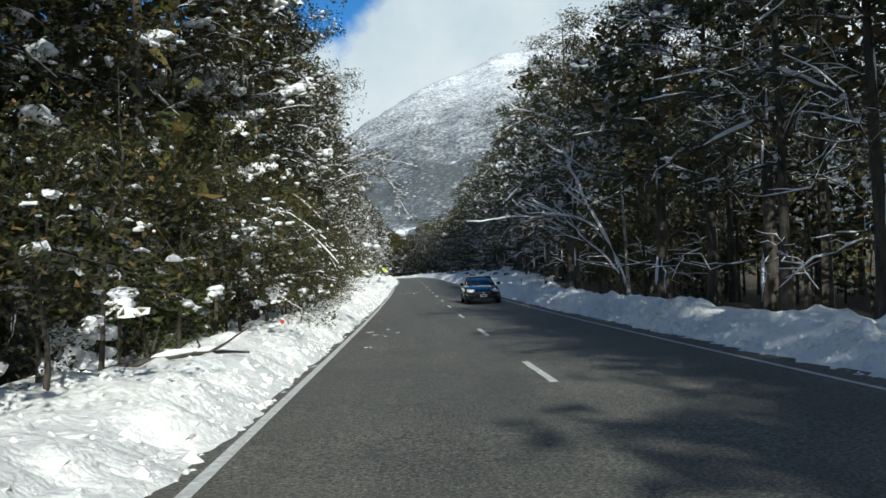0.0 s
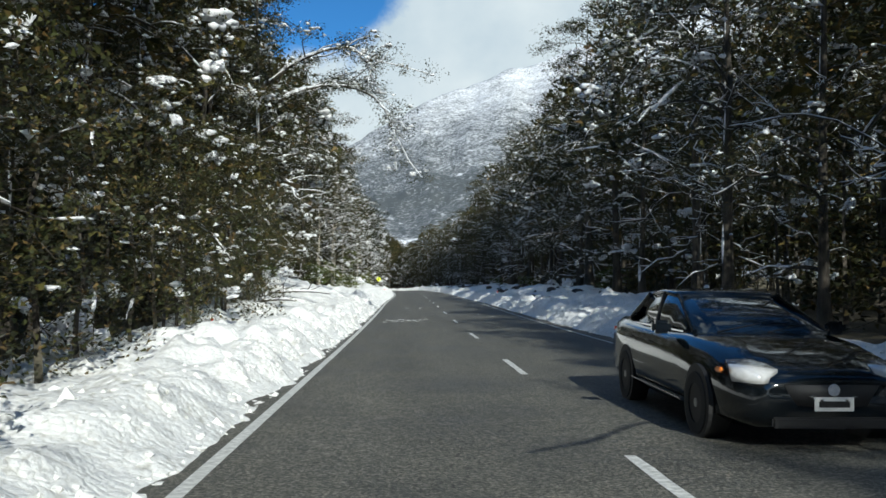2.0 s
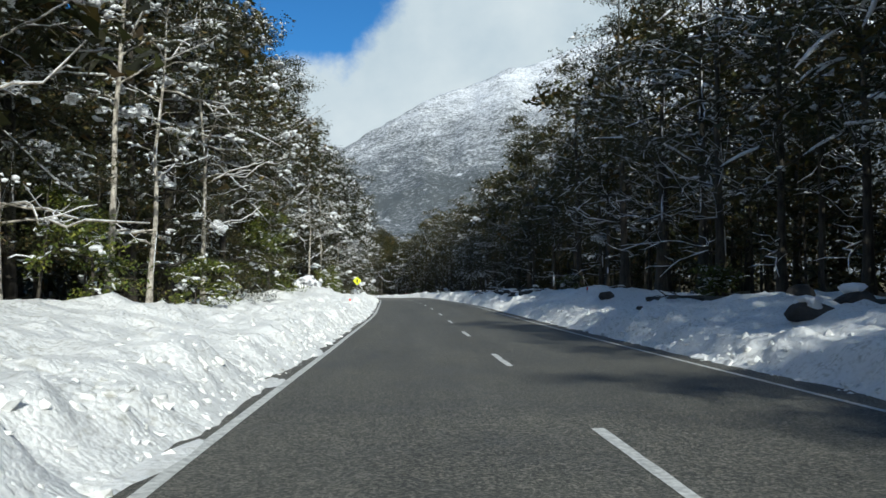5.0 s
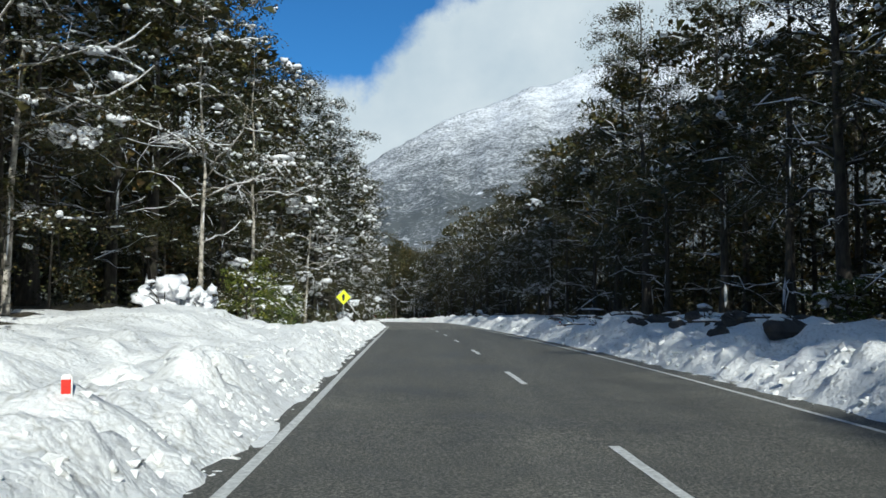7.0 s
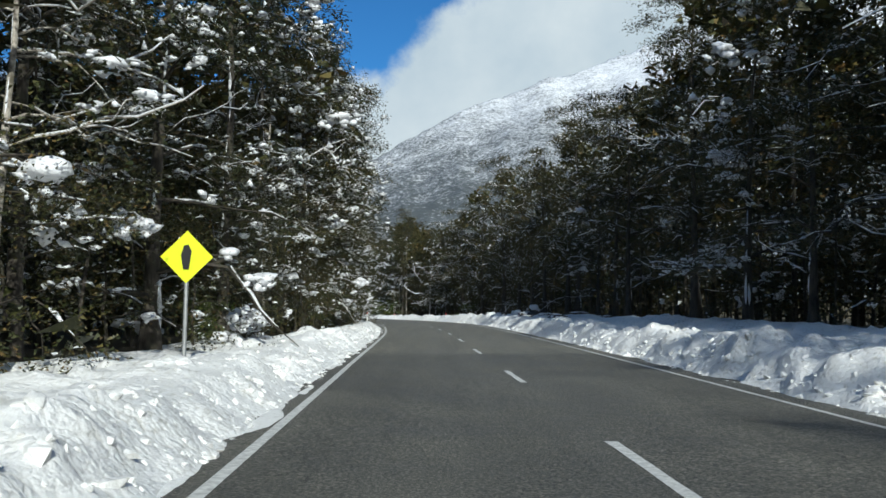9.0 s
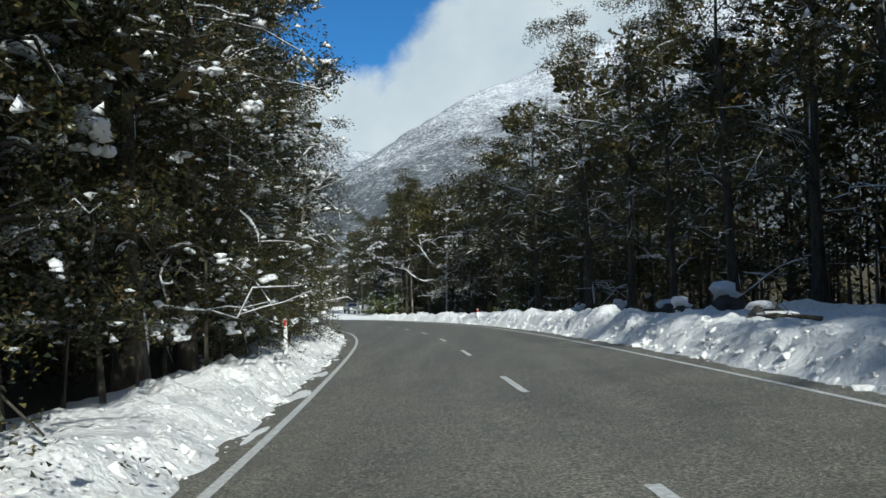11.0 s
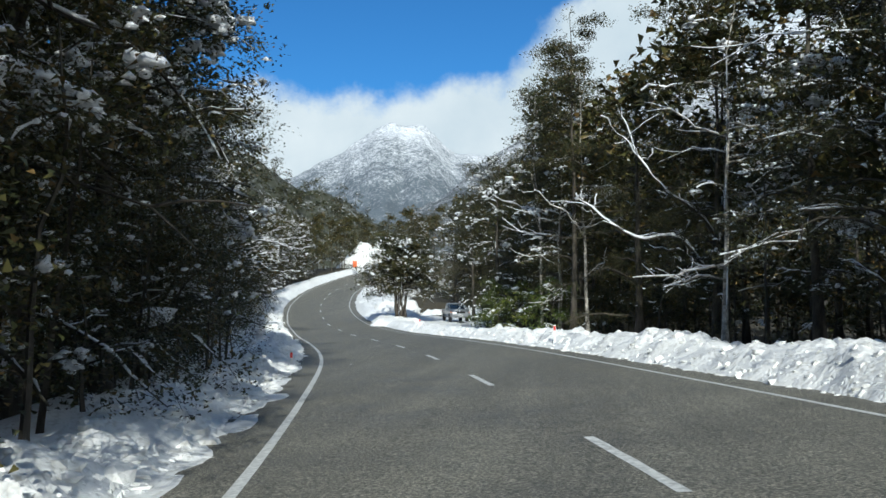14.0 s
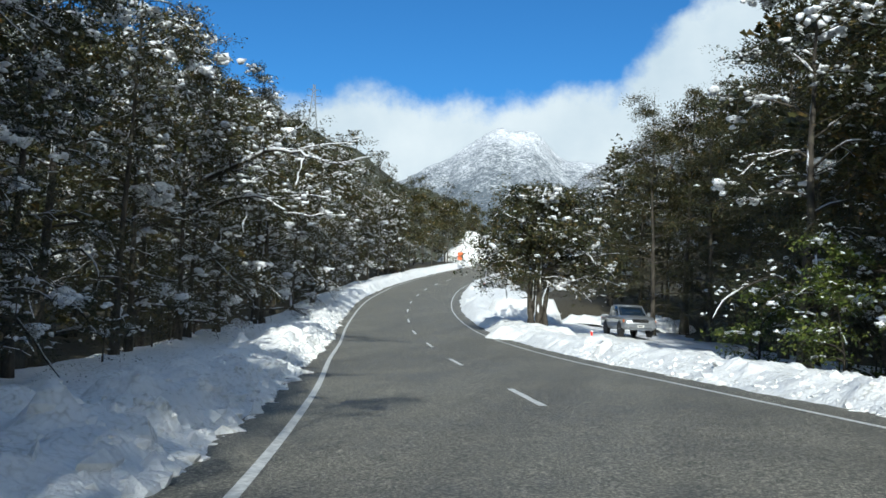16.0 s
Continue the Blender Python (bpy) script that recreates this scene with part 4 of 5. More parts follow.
snow_heap("snow_heap_1", (-20.5, 353.0, road_z(-31, 351) - 0.3), (5.0, 2.0, 0.95, -0.25), 3, "white ploughed snow heap behind the lay-by")
snow_heap("snow_heap_2", (-27.2, 351.5, road_z(-33, 352) - 0.2), (2.6, 2.6, 1.5, 0.3), 11, "high white snow heap at the lay-by's far corner")
snow_heap("snow_heap_3", (-23.6, 334.6, road_z(-28, 333) - 0.15), (3.4, 1.6, 0.75, 1.25), 19, "white ploughed snow heap under the lone tree")
snow_heap("snow_slope", (-50.5, 440.0, road_z(-45.5, 432) - 0.8), (10.0, 7.0, 5.6, 1.75), 29, "bare snow-covered slope beside the climbing road", 1.5, 0.85)


# ---- loose snow: clods on the banks, patches on the asphalt ----
def scatter_clods():
    g = np.random.default_rng(5)
    P = Pieces()
    for side, n in ((-1, 12500), (1, 10500)):
        y = g.uniform(-10, 350, n)
        if side < 0:
            y[10500:] = g.uniform(262, 330, n - 10500)
        inner = np.array(along(y, LEFT_SIDE if side < 0 else RIGHT_SIDE)[0])
        d = inner - 0.25 + np.abs(g.normal(0.35, 0.75, n))
        pts = on_road(np.interp(y, CL[:, 1], CS), side * d)
        h = bank_height(y, d, side)
        for k in range(n):
            if side > 0 and 320 < y[k] < 356:
                continue
            sz = float(g.choice([0.025, 0.045, 0.075, 0.12], p=[0.44, 0.38, 0.155, 0.025] if side < 0 else [0.34, 0.36, 0.23, 0.07]))
            if side < 0 and y[k] > 262:
                sz *= float(g.choice([1.0, 1.6, 2.4], p=[0.4, 0.4, 0.2]))
            P.add(*snow_lump(g, pts[k] + np.array([0, 0, max(h[k], 0) - sz * 0.35]), sz, flat=(0.5, 0.9)))
    ob = new("snow_clods", P.mesh("snow_clods", SNOW, False))
    return tagged(ob, "broken white snow clods lying on the banks", "snow clods", kind="stuff")


scatter_clods()


def snow_patch(s, d, size, seed, stretch=0.55):
    g = np.random.default_rng(seed)
    n = 18
    a = np.linspace(0, 2 * np.pi, n, endpoint=False)
    r = size * (0.68 + 0.2 * np.sin(2 * a + seed) + 0.14 * np.sin(3 * a + 2.1 * seed) + 0.14 * g.random(n))
    rows = []
    for f, lift in ((1.0, 0.004), (0.8, 0.010), (0.4, 0.014)):
        rows.append(on_road(s + np.sin(a) * r * f * stretch, d + np.cos(a) * r * f) + np.array([0, 0, lift]))
    mid = on_road(np.array([s]), np.array([d])) + np.array([0, 0, 0.015])
    v = np.concatenate(rows + [mid])
    base = np.arange(n)
    nxt = (base + 1) % n
    f = [np.stack([k * n + base, k * n + nxt, (k + 1) * n + nxt], 1) for k in (0, 1)] + [np.stack([k * n + base, (k + 1) * n + nxt, (k + 1) * n + base], 1) for k in (0, 1)]
    f.append(np.stack([2 * n + base, 2 * n + nxt, np.full(n, 3 * n)], 1))
    ob = new("snow_patch", mesh_from("snow_patch", v, np.concatenate(f), SNOW))
    return tagged(ob, "flat patch of slushy snow on the asphalt", "snow patch", "snow patches on the road")


g = np.random.default_rng(21)
spots = [(57.6, -2.5, 0.25), (57.9, -2.2, 0.16), (58.6, -2.6, 0.4), (59.0, -1.9, 0.45), (59.2, -2.8, 0.2), (59.4, -1.4, 0.24), (58.2, -1.6, 0.2), (57.2, -2.9, 0.18), (59.8, -2.3, 0.3),
         (60.3, -1.2, 0.18), (63.6, 2.0, 0.2), (66.0, 1.6, 0.16), (61.0, 3.1, 0.22), (75.0, -2.0, 0.25), (75.4, -1.2, 0.2), (9.0, -2.9, 0.16), (9.6, -2.3, 0.12), (10.3, -3.1, 0.2), (11.4, -2.6, 0.1),
         (8.3, -2.6, 0.1), (4.6, -2.9, 0.2), (17.0, -3.0, 0.12), (241.5, -3.0, 0.12), (243.0, -2.7, 0.08), (262.0, -3.1, 0.12), (286.0, -2.6, 0.1)]
for k, (yy, dd, sz) in enumerate(spots):
    snow_patch(S_OF_Y(yy), dd, sz * 0.42, 60 + k)
    snow_patch(S_OF_Y(yy + 0.25 * sz), dd + 0.5 * sz, sz * 0.2, 160 + k)
for k in range(30):
    yy = 78 + 5.2 * k + g.uniform(-1.5, 1.5)
    snow_patch(S_OF_Y(yy), -3.72 - 0.12 * g.random(), 0.10 + 0.14 * g.random(), 300 + k, 7.0)
# packed snow left on the gravel shoulder of the bend
for k in range(26):
    yy = 238 + 2.4 * k + g.uniform(-0.8, 0.8)
    snow_patch(S_OF_Y(yy), -4.2 - 0.25 * g.random(), 0.22 + 0.2 * g.random(), 200 + k, 5.0)


# ---- shapes ----
def box(size, at=(0, 0, 0), bevel=0.0):
    bm = bmesh.new()
    bmesh.ops.create_cube(bm, size=1.0)
    for v in bm.verts:
        v.co = Vector((v.co.x * size[0] + at[0], v.co.y * size[1] + at[1], v.co.z * size[2] + at[2]))
    if bevel:
        bmesh.ops.bevel(bm, geom=bm.edges[:], offset=bevel, segments=2, affect="EDGES")
    return bm


def rod(a, b, r0, r1=None, sides=10):
    v, f = tube(np.array([a, (np.array(a) + np.array(b)) / 2, b], float), [r0, (r0 + (r1 or r0)) / 2, r1 or r0], sides)
    bm = bmesh.new()
    vs = [bm.verts.new(p) for p in v]
    for q in f:
        bm.faces.new([vs[i] for i in q])
    bm.faces.new(vs[:sides][::-1])
    bm.faces.new(vs[-sides:])
    bmesh.ops.recalc_face_normals(bm, faces=bm.faces)
    return bm


def shell(rows, close=True, smooth=True):
    """A body mirrored over x = 0: rows of (y, half outline from the keel to the top as (x, z))."""
    bm = bmesh.new()
    rings = []
    for y, half in rows:
        ring = [bm.verts.new((x, y, z)) for x, z in half]
        ring += [bm.verts.new((-x, y, z)) for x, z in reversed(half) if x > 1e-6]
        rings.append(ring)
    for r0, r1 in zip(rings, rings[1:]):
        n = len(r0)
        for i in range(n):
            bm.faces.new((r0[i], r0[(i + 1) % n], r1[(i + 1) % n], r1[i]))
    if close:
        bm.faces.new(rings[0][::-1])
        bm.faces.new(rings[-1])
    bmesh.ops.recalc_face_normals(bm, faces=bm.faces)
    for f in bm.faces:
        f.smooth = smooth
    return bm


def panel(points, thick=0.006):
    """A thin slab from a closed outline of points, thickened along its normal."""
    bm = bmesh.new()
    f = bm.faces.new([bm.verts.new(p) for p in points])
    bm.normal_update()
    ext = bmesh.ops.extrude_face_region(bm, geom=[f])
    up = f.normal * thick
    for v in ext["geom"]:
        if isinstance(v, bmesh.types.BMVert):
            v.co += up
    bmesh.ops.recalc_face_normals(bm, faces=bm.faces)
    return bm


def wheel(parent, x, y, r, w, rim_mat):
    side = 1 if x > 0 else -1
    prof = ((r * 0.62, -w / 2), (r * 0.93, -w / 2), (r, -w * 0.32), (r, w * 0.32), (r * 0.93, w / 2), (r * 0.62, w / 2))
    n = 28
    bm = bmesh.new()
    rings = [[bm.verts.new((x + o, y + math.cos(2 * math.pi * k / n) * q, r + math.sin(2 * math.pi * k / n) * q)) for k in range(n)] for q, o in prof]
    for i in range(len(rings)):
        r0, r1 = rings[i], rings[(i + 1) % len(rings)]
        for k in range(n):
            bm.faces.new((r0[k], r0[(k + 1) % n], r1[(k + 1) % n], r1[k]))
    bmesh.ops.recalc_face_normals(bm, faces=bm.faces)
    wh = new("wheel")
    wh.parent = parent
    part("tyre", bm, RUBBER, wh)
    bm = bmesh.new()
    o = x + side * w * 0.36
    hub = bmesh.ops.create_cone(bm, cap_ends=True, segments=16, radius1=r * 0.14, radius2=r * 0.12, depth=0.05)["verts"]
    for v in hub:
        v.co = Vector((o + v.co.z, y + v.co.x, r + v.co.y))
    for k in range(5):
        a = 2 * math.pi * k / 5 + 0.3
        e = Vector((0, math.cos(a), math.sin(a)))
        t = Vector((0, -math.sin(a), math.cos(a)))
        c = Vector((o, y, r))
        vs = [c + e * r * 0.1 + t * r * 0.1, c + e * r * 0.62 + t * r * 0.07, c + e * r * 0.62 - t * r * 0.07, c + e * r * 0.1 - t * r * 0.1]
        lo = [bm.verts.new(p) for p in vs]
        hi = [bm.verts.new(p - Vector((side * 0.05, 0, 0))) for p in vs]
        bm.faces.new(lo)
        for i in range(4):
            bm.faces.new((lo[i], lo[(i + 1) % 4], hi[(i + 1) % 4], hi[i]))
    bmesh.ops.recalc_face_normals(bm, faces=bm.faces)
    part("rim", bm, rim_mat, wh)
    bm = bmesh.new()
    bmesh.ops.create_cone(bm, cap_ends=True, segments=24, radius1=r * 0.63, radius2=r * 0.63, depth=w * 0.5)
    for v in bm.verts:
        v.co = Vector((x - side * 0.02 + v.co.z, y + v.co.x, r + v.co.y))
    part("brake_disc", bm, DARK, wh)
    return wh


def arch(parent, x, y, r):
    """Dark wheel well: a rounded disc just proud of the flank."""
    bm = bmesh.new()
    bmesh.ops.create_cone(bm, cap_ends=True, segments=32, radius1=r, radius2=r, depth=0.24)
    for v in bm.verts:
        v.co = Vector((x * 0.985 + v.co.z * 0.9 - math.copysign(0.09, x), y + v.co.x, r * 0.9 + v.co.y))
    part("wheel_well", bm, DARK, parent)


def car_glass(name, tint):
    m, add, link, bsdf = material(name)
    n = noise_of(add, link, 2.0, 3)
    link(ramp_of(add, link, n, ((0.3, tuple(c * 0.8 for c in tint)), (0.7, tint))), bsdf.inputs["Base Color"])
    bsdf.inputs["Roughness"].default_value = 0.05
    bsdf.inputs["IOR"].default_value = 1.5
    bsdf.inputs["Specular IOR Level"].default_value = 0.7
    bsdf.inputs["Coat Weight"].default_value = 1.0
    return m


RUBBER = plain("tyre_rubber", (0.022, 0.022, 0.023), 0.8)
DARK = plain("dark_plastic", (0.012, 0.012, 0.013), 0.6)
CHROME = plain("chrome", (0.75, 0.75, 0.76), 0.15, 1.0, vary=0.03)
ALLOY = plain("alloy", (0.35, 0.35, 0.36), 0.35, 0.9, vary=0.06)
BLUE_PAINT = plain("near_black_car_paint", (0.004, 0.006, 0.008), 0.09, 0.0, 0.6, scale=6, vary=0.1)
SILVER = plain("silver_car_paint", (0.27, 0.285, 0.30), 0.35, 0.5, 0.6, scale=5, vary=0.06)
GLASS = car_glass("tinted_window_glass", (0.012, 0.02, 0.03))
LENS = plain("headlamp_lens", (0.70, 0.70, 0.70), 0.1, 0.2, 1.0, vary=0.1)
AMBER = plain("amber_lens", (0.75, 0.22, 0.03), 0.2, 0.0, 1.0)
PLATE = plain("plate_white", (0.75, 0.75, 0.72), 0.5)
BLACK = plain("sign_black", (0.012, 0.012, 0.012), 0.5)
WHITE_POST = plain("post_white", (0.78, 0.78, 0.76), 0.5, scale=6, vary=0.1)
RED = plain("reflector_red", (0.72, 0.035, 0.02), 0.35, 0.0, 0.5)
YELLOW = plain("sign_yellow_green", (0.78, 0.86, 0.015), 0.45, scale=4, vary=0.05)
ORANGE = plain("sign_orange", (0.90, 0.16, 0.03), 0.5, scale=4, vary=0.06)
STEEL = plain("galvanised_steel", (0.42, 0.43, 0.43), 0.45, 0.7, scale=12, vary=0.15)


def car_base(name, x, y, turn, label, category):
    ob = new(name)
    ob.matrix_world = Matrix.Translation((x, y, road_z(x, y) if name == "sedan" else turn[1])) @ Matrix.Rotation(turn[0], 4, "Z")
    return tagged(ob, label, category)


def outline(w, zb, zm, belt, top, tuck=0.80):
    return ((0, zb), (w * 0.80, zb), (w * 0.985, zb + 0.10), (w, zm), (w * 0.985, (zm + belt) / 2), (w * 0.95, belt), (w * tuck, top), (w * 0.42, top + 0.025), (0, top + 0.03))


def build_sedan():
    car = car_base("sedan", 1.92, 32.6, (0.0, 0), "near-black sedan car with chrome grille trim in the oncoming lane", "car")
    st = ((-2.44, .60, .32, .46, .56, .60), (-2.40, .70, .24, .46, .62, .66), (-2.25, .80, .20, .50, .67, .72), (-1.95, .88, .18, .54, .75, .82), (-1.45, .915, .18, .58, .83, .91),
          (-.85, .92, .18, .60, .90, .98), (-.2, .92, .18, .60, .93, .97), (.8, .92, .18, .62, .95, .98), (1.5, .92, .19, .64, .97, 1.01), (1.95, .90, .22, .66, .98, 1.06),
          (2.3, .86, .28, .68, .95, 1.05), (2.43, .76, .36, .68, .90, 1.0))
    part("body", shell([(y, outline(w, zb, zm, b, t)) for y, w, zb, zm, b, t in st]), BLUE_PAINT, car, "glossy near-black bodywork")
    cab = ((-.92, .70, .97, .99), (-.35, .74, .97, 1.22), (.10, .75, .97, 1.385), (.55, .75, .97, 1.425), (1.05, .74, .97, 1.41), (1.5, .70, .99, 1.30), (1.98, .64, 1.03, 1.08))
    part("cabin_glass", shell([(y, ((0, z0), (w, z0), (w * (1 - .18 * (z1 - z0) / .45), z0 + (z1 - z0) * .9), (w * .62, z1), (0, z1 + .012))) for y, w, z0, z1 in cab]), GLASS, car, "dark tinted window glass")
    roof = ((.06, .585, 1.375), (.3, .60, 1.412), (.7, .605, 1.438), (1.1, .595, 1.425), (1.38, .57, 1.362))
    part("roof", shell([(y, ((0, z - .03), (w, z - .05), (w * 1.03, z - .03), (w * .95, z + .008), (w * .5, z + .022), (0, z + .026))) for y, w, z in roof]), BLUE_PAINT, car)
    for sx in (-1, 1):
        part("pillar", rod((sx * .72, -.86, .99), (sx * .585, .10, 1.385), .032, .028, 6), BLUE_PAINT, car)
        part("pillar", rod((sx * .735, .55, .97), (sx * .60, .62, 1.41), .035, .03, 6), DARK, car)
        part("pillar", rod((sx * .67, 1.95, 1.04), (sx * .575, 1.36, 1.37), .05, .04, 6), BLUE_PAINT, car)
        m = new("mirror")
        m.parent = car
        part("housing", box((.22, .12, .15), (sx * .99, -.52, 1.03), .04), BLUE_PAINT, m)
        part("glass", box((.17, .008, .10), (sx * .99, -.455, 1.03), .003), CHROME, m)
        h = new("headlight")
        h.parent = car
        part("lens", shell([(-2.33, ((0, .57), (.03, .57), (.03, .64), (0, .65))), (-2.2, ((0, .57), (.21, .58), (.21, .69), (0, .71))), (-1.90, ((0, .66), (.16, .67), (.16, .75), (0, .76)))]), LENS, h).location = (sx * .66, -0.13, 0.045)
        part("indicator", box((.05, .14, .05), (sx * .875, -2.02, .705), .015), AMBER, h)
        part("fog_lamp", box((.13, .05, .06), (sx * .66, -2.34, .36), .02), LENS, car)
        part("grille_wing", rod((sx * .10, -2.47, .47), (sx * .60, -2.37, .64), .018, .012, 6), CHROME, car, "chrome grille trim")
        part("door_handle", box((.02, .17, .025), (sx * .925, .30, .84), .008), BLUE_PAINT, car)
        part("door_handle", box((.02, .17, .025), (sx * .925, 1.20, .86), .008), BLUE_PAINT, car)
        part("sill_trim", rod((sx * .925, -1.0, .30), (sx * .925, 1.0, .33), .012, .012, 5), CHROME, car)
        part("belt_trim", rod((sx * .755, -.6, .985), (sx * .75, 1.5, 1.0), .012, .012, 5), CHROME, car)
        part("tail_light", box((.22, .10, .12), (sx * .72, 2.34, .88), .03), RED, car)
        for yy in (-1.50, 1.33):
            arch(car, sx * .92, yy, .375)
            wheel(car, sx * .83, yy, .325, .215, ALLOY)
    part("grille", shell([(-2.462, ((0, .40), (.30, .42), (.42, .60), (0, .60))), (-2.36, ((0, .38), (.40, .42), (.50, .63), (0, .64)))]), DARK, car)
    part("lower_intake", box((1.1, .06, .10), (0, -2.43, .27), .02), DARK, car)
    part("number_plate", box((.36, .012, .125), (0, -2.475, .44), .004), PLATE, car)
    part("plate_bar", box((.28, .006, .055), (0, -2.483, .44), .002), BLACK, car)
    part("badge", rod((0, -2.475, .565), (0, -2.46, .565), .055, .055, 16), CHROME, car)
    part("wiper", rod((-.5, -.93, 1.0), (.05, -.72, 1.085), .008, .006, 5), DARK, car)
    part("wiper", rod((.05, -.93, 1.0), (.55, -.72, 1.075), .008, .006, 5), DARK, car)
    return car


build_sedan()


def build_ute():
    base = road_z(-31.5, 341.5) - 0.12
    ute = car_base("pickup_truck", -19.7, 342.6, (math.atan2(0.30, 0.90), base), "silver double-cab pickup truck parked in the snowy lay-by", "truck")
    st = ((-2.62, .78, .42, .62, .78, .82), (-2.55, .88, .36, .64, .86, .92), (-2.2, .90, .34, .66, .98, 1.06), (-1.3, .91, .34, .68, 1.05, 1.12), (-1.0, .91, .34, .68, 1.06, 1.10), (.9, .91, .34, .68, 1.06, 1.08),
          (1.0, .90, .38, .68, 1.04, 1.08), (2.5, .90, .42, .70, 1.04, 1.08), (2.6, .86, .46, .70, 1.02, 1.06))
    part("body", shell([(y, outline(w, zb, zm, b, t, .9)) for y, w, zb, zm, b, t in st]), SILVER, ute, "dusty silver bodywork")
    cab = ((-1.18, .72, 1.08, 1.11), (-.65, .78, 1.07, 1.48), (-.35, .78, 1.07, 1.68), (.75, .78, 1.07, 1.70), (.92, .76, 1.07, 1.60), (1.0, .74, 1.07, 1.10))
    part("cabin_glass", shell([(y, ((0, z0), (w, z0), (w * (1 - .10 * (z1 - z0) / .6), z0 + (z1 - z0) * .92), (w * .7, z1), (0, z1 + .012))) for y, w, z0, z1 in cab]), GLASS, ute, "dark window glass")
    part("roof", shell([(y, ((0, z - .05), (w, z - .07), (w * 1.04, z - .04), (w * .95, z + .01), (0, z + .03))) for y, w, z in ((-.42, .66, 1.665), (0, .68, 1.71), (.6, .68, 1.72), (.86, .66, 1.68))]), SILVER, ute)
    part("tray_bed", box((1.50, 1.45, .05), (0, 1.78, 1.10), .01), DARK, ute)
    part("sports_bar", rod((-.70, 1.12, 1.08), (.70, 1.12, 1.08), .03, .03, 8), DARK, ute)
    for sx in (-1, 1):
        part("pillar", rod((sx * .76, -1.12, 1.09), (sx * .69, -.40, 1.67), .04, .035, 6), SILVER, ute)
        part("pillar", rod((sx * .785, .16, 1.06), (sx * .69, .18, 1.69), .04, .035, 6), SILVER, ute)
        part("pillar", rod((sx * .775, .95, 1.06), (sx * .68, .86, 1.67), .05, .045, 6), SILVER, ute)
        part("tray_side", box((.06, 1.5, .12), (sx * .84, 1.80, 1.12), .02), SILVER, ute)
        m = new("mirror")
        m.parent = ute
        part("housing", box((.20, .10, .24), (sx * 1.0, -.72, 1.20), .04), SILVER, m)
        h = new("headlight")
        h.parent = ute
        part("lens", box((.30, .16, .20), (sx * .70, -2.50, .82), .05), LENS, h)
        part("indicator", box((.07, .12, .18), (sx * .875, -2.42, .82), .03), AMBER, h)
        part("fog_lamp", rod((sx * .66, -2.66, .52), (sx * .66, -2.60, .52), .06, .06, 14), LENS, ute)
        part("door_handle", box((.03, .18, .04), (sx * .92, -.10, .98), .012), CHROME, ute)
        part("door_handle", box((.03, .18, .04), (sx * .92, .78, .98), .012), CHROME, ute)
        part("tail_light", box((.10, .08, .30), (sx * .82, 2.58, .90), .02), RED, ute)
        for yy in (-1.62, 1.48):
            arch(ute, sx * .905, yy, .44)
            wheel(ute, sx * .80, yy, .38, .25, ALLOY)
    part("grille", box((.92, .08, .22), (0, -2.60, .83), .03), DARK, ute)
    part("grille_bar", box((.90, .03, .03), (0, -2.65, .87), .01), CHROME, ute)
    part("grille_bar", box((.90, .03, .03), (0, -2.65, .80), .01), CHROME, ute)
    part("bumper", box((1.72, .20, .24), (0, -2.58, .55), .06), SILVER, ute)
    part("number_plate", box((.36, .012, .125), (0, -2.69, .55), .004), PLATE, ute)
    part("plate_bar", box((.28, .006, .055), (0, -2.698, .55), .002), BLACK, ute)
    part("aerial", rod((.78, -1.2, 1.1), (.80, -1.0, 2.15), .012, .006, 5), DARK, ute)
    return ute


build_ute()


# ---- road furniture ----
def marker_post(x, y, top, name="marker_post", label="white plastic marker post with a red reflector in the snow", lean=(0, 0), band=0.16):
    z = float(ground_z(x, y)[0])
    ob = new(name)
    h = max(top - z, 0.16)
    ob.matrix_world = Matrix.Translation((x, y, z)) @ Euler((lean[0], lean[1], 0)).to_matrix().to_4x4()
    tagged(ob, label, "marker post", "marker posts")
    bm = box((.09, .035, h + .5), (0, 0, h / 2 - .25), .012)
    part("blade", bm, WHITE_POST, ob)
    part("reflector", box((.075, .012, min(band, h * .7)), (0, -.020, h - .04 - min(band, h * .7) / 2), .003), RED, ob, "red reflector band")
    return ob


for x, y, top in ((-5.1, 7.2, 0.70), (6.3, 48.7, 0.95), (-6.5, 43.2, 0.6), (-5.15, 84.2, 0.8), (4.8, 88.3, 1.05), (-4.85, 127.9, 0.74), (7.6, 127, 1.6), (4.75, 164.7, 1.0), (3.5, 229.9, 1.0), (-8.1, 225.9, 1.12),
                  (-2.0, 259.8, 0.80), (-9.45, 290.9, 0.30), (-17.5, 285.8, -0.42), (-20.0, 324.2, 0.05), (-34.0, 369.5, 3.4)):
    marker_post(x, y, top, lean=(0.0, 0.04 * math.sin(x * 7)))


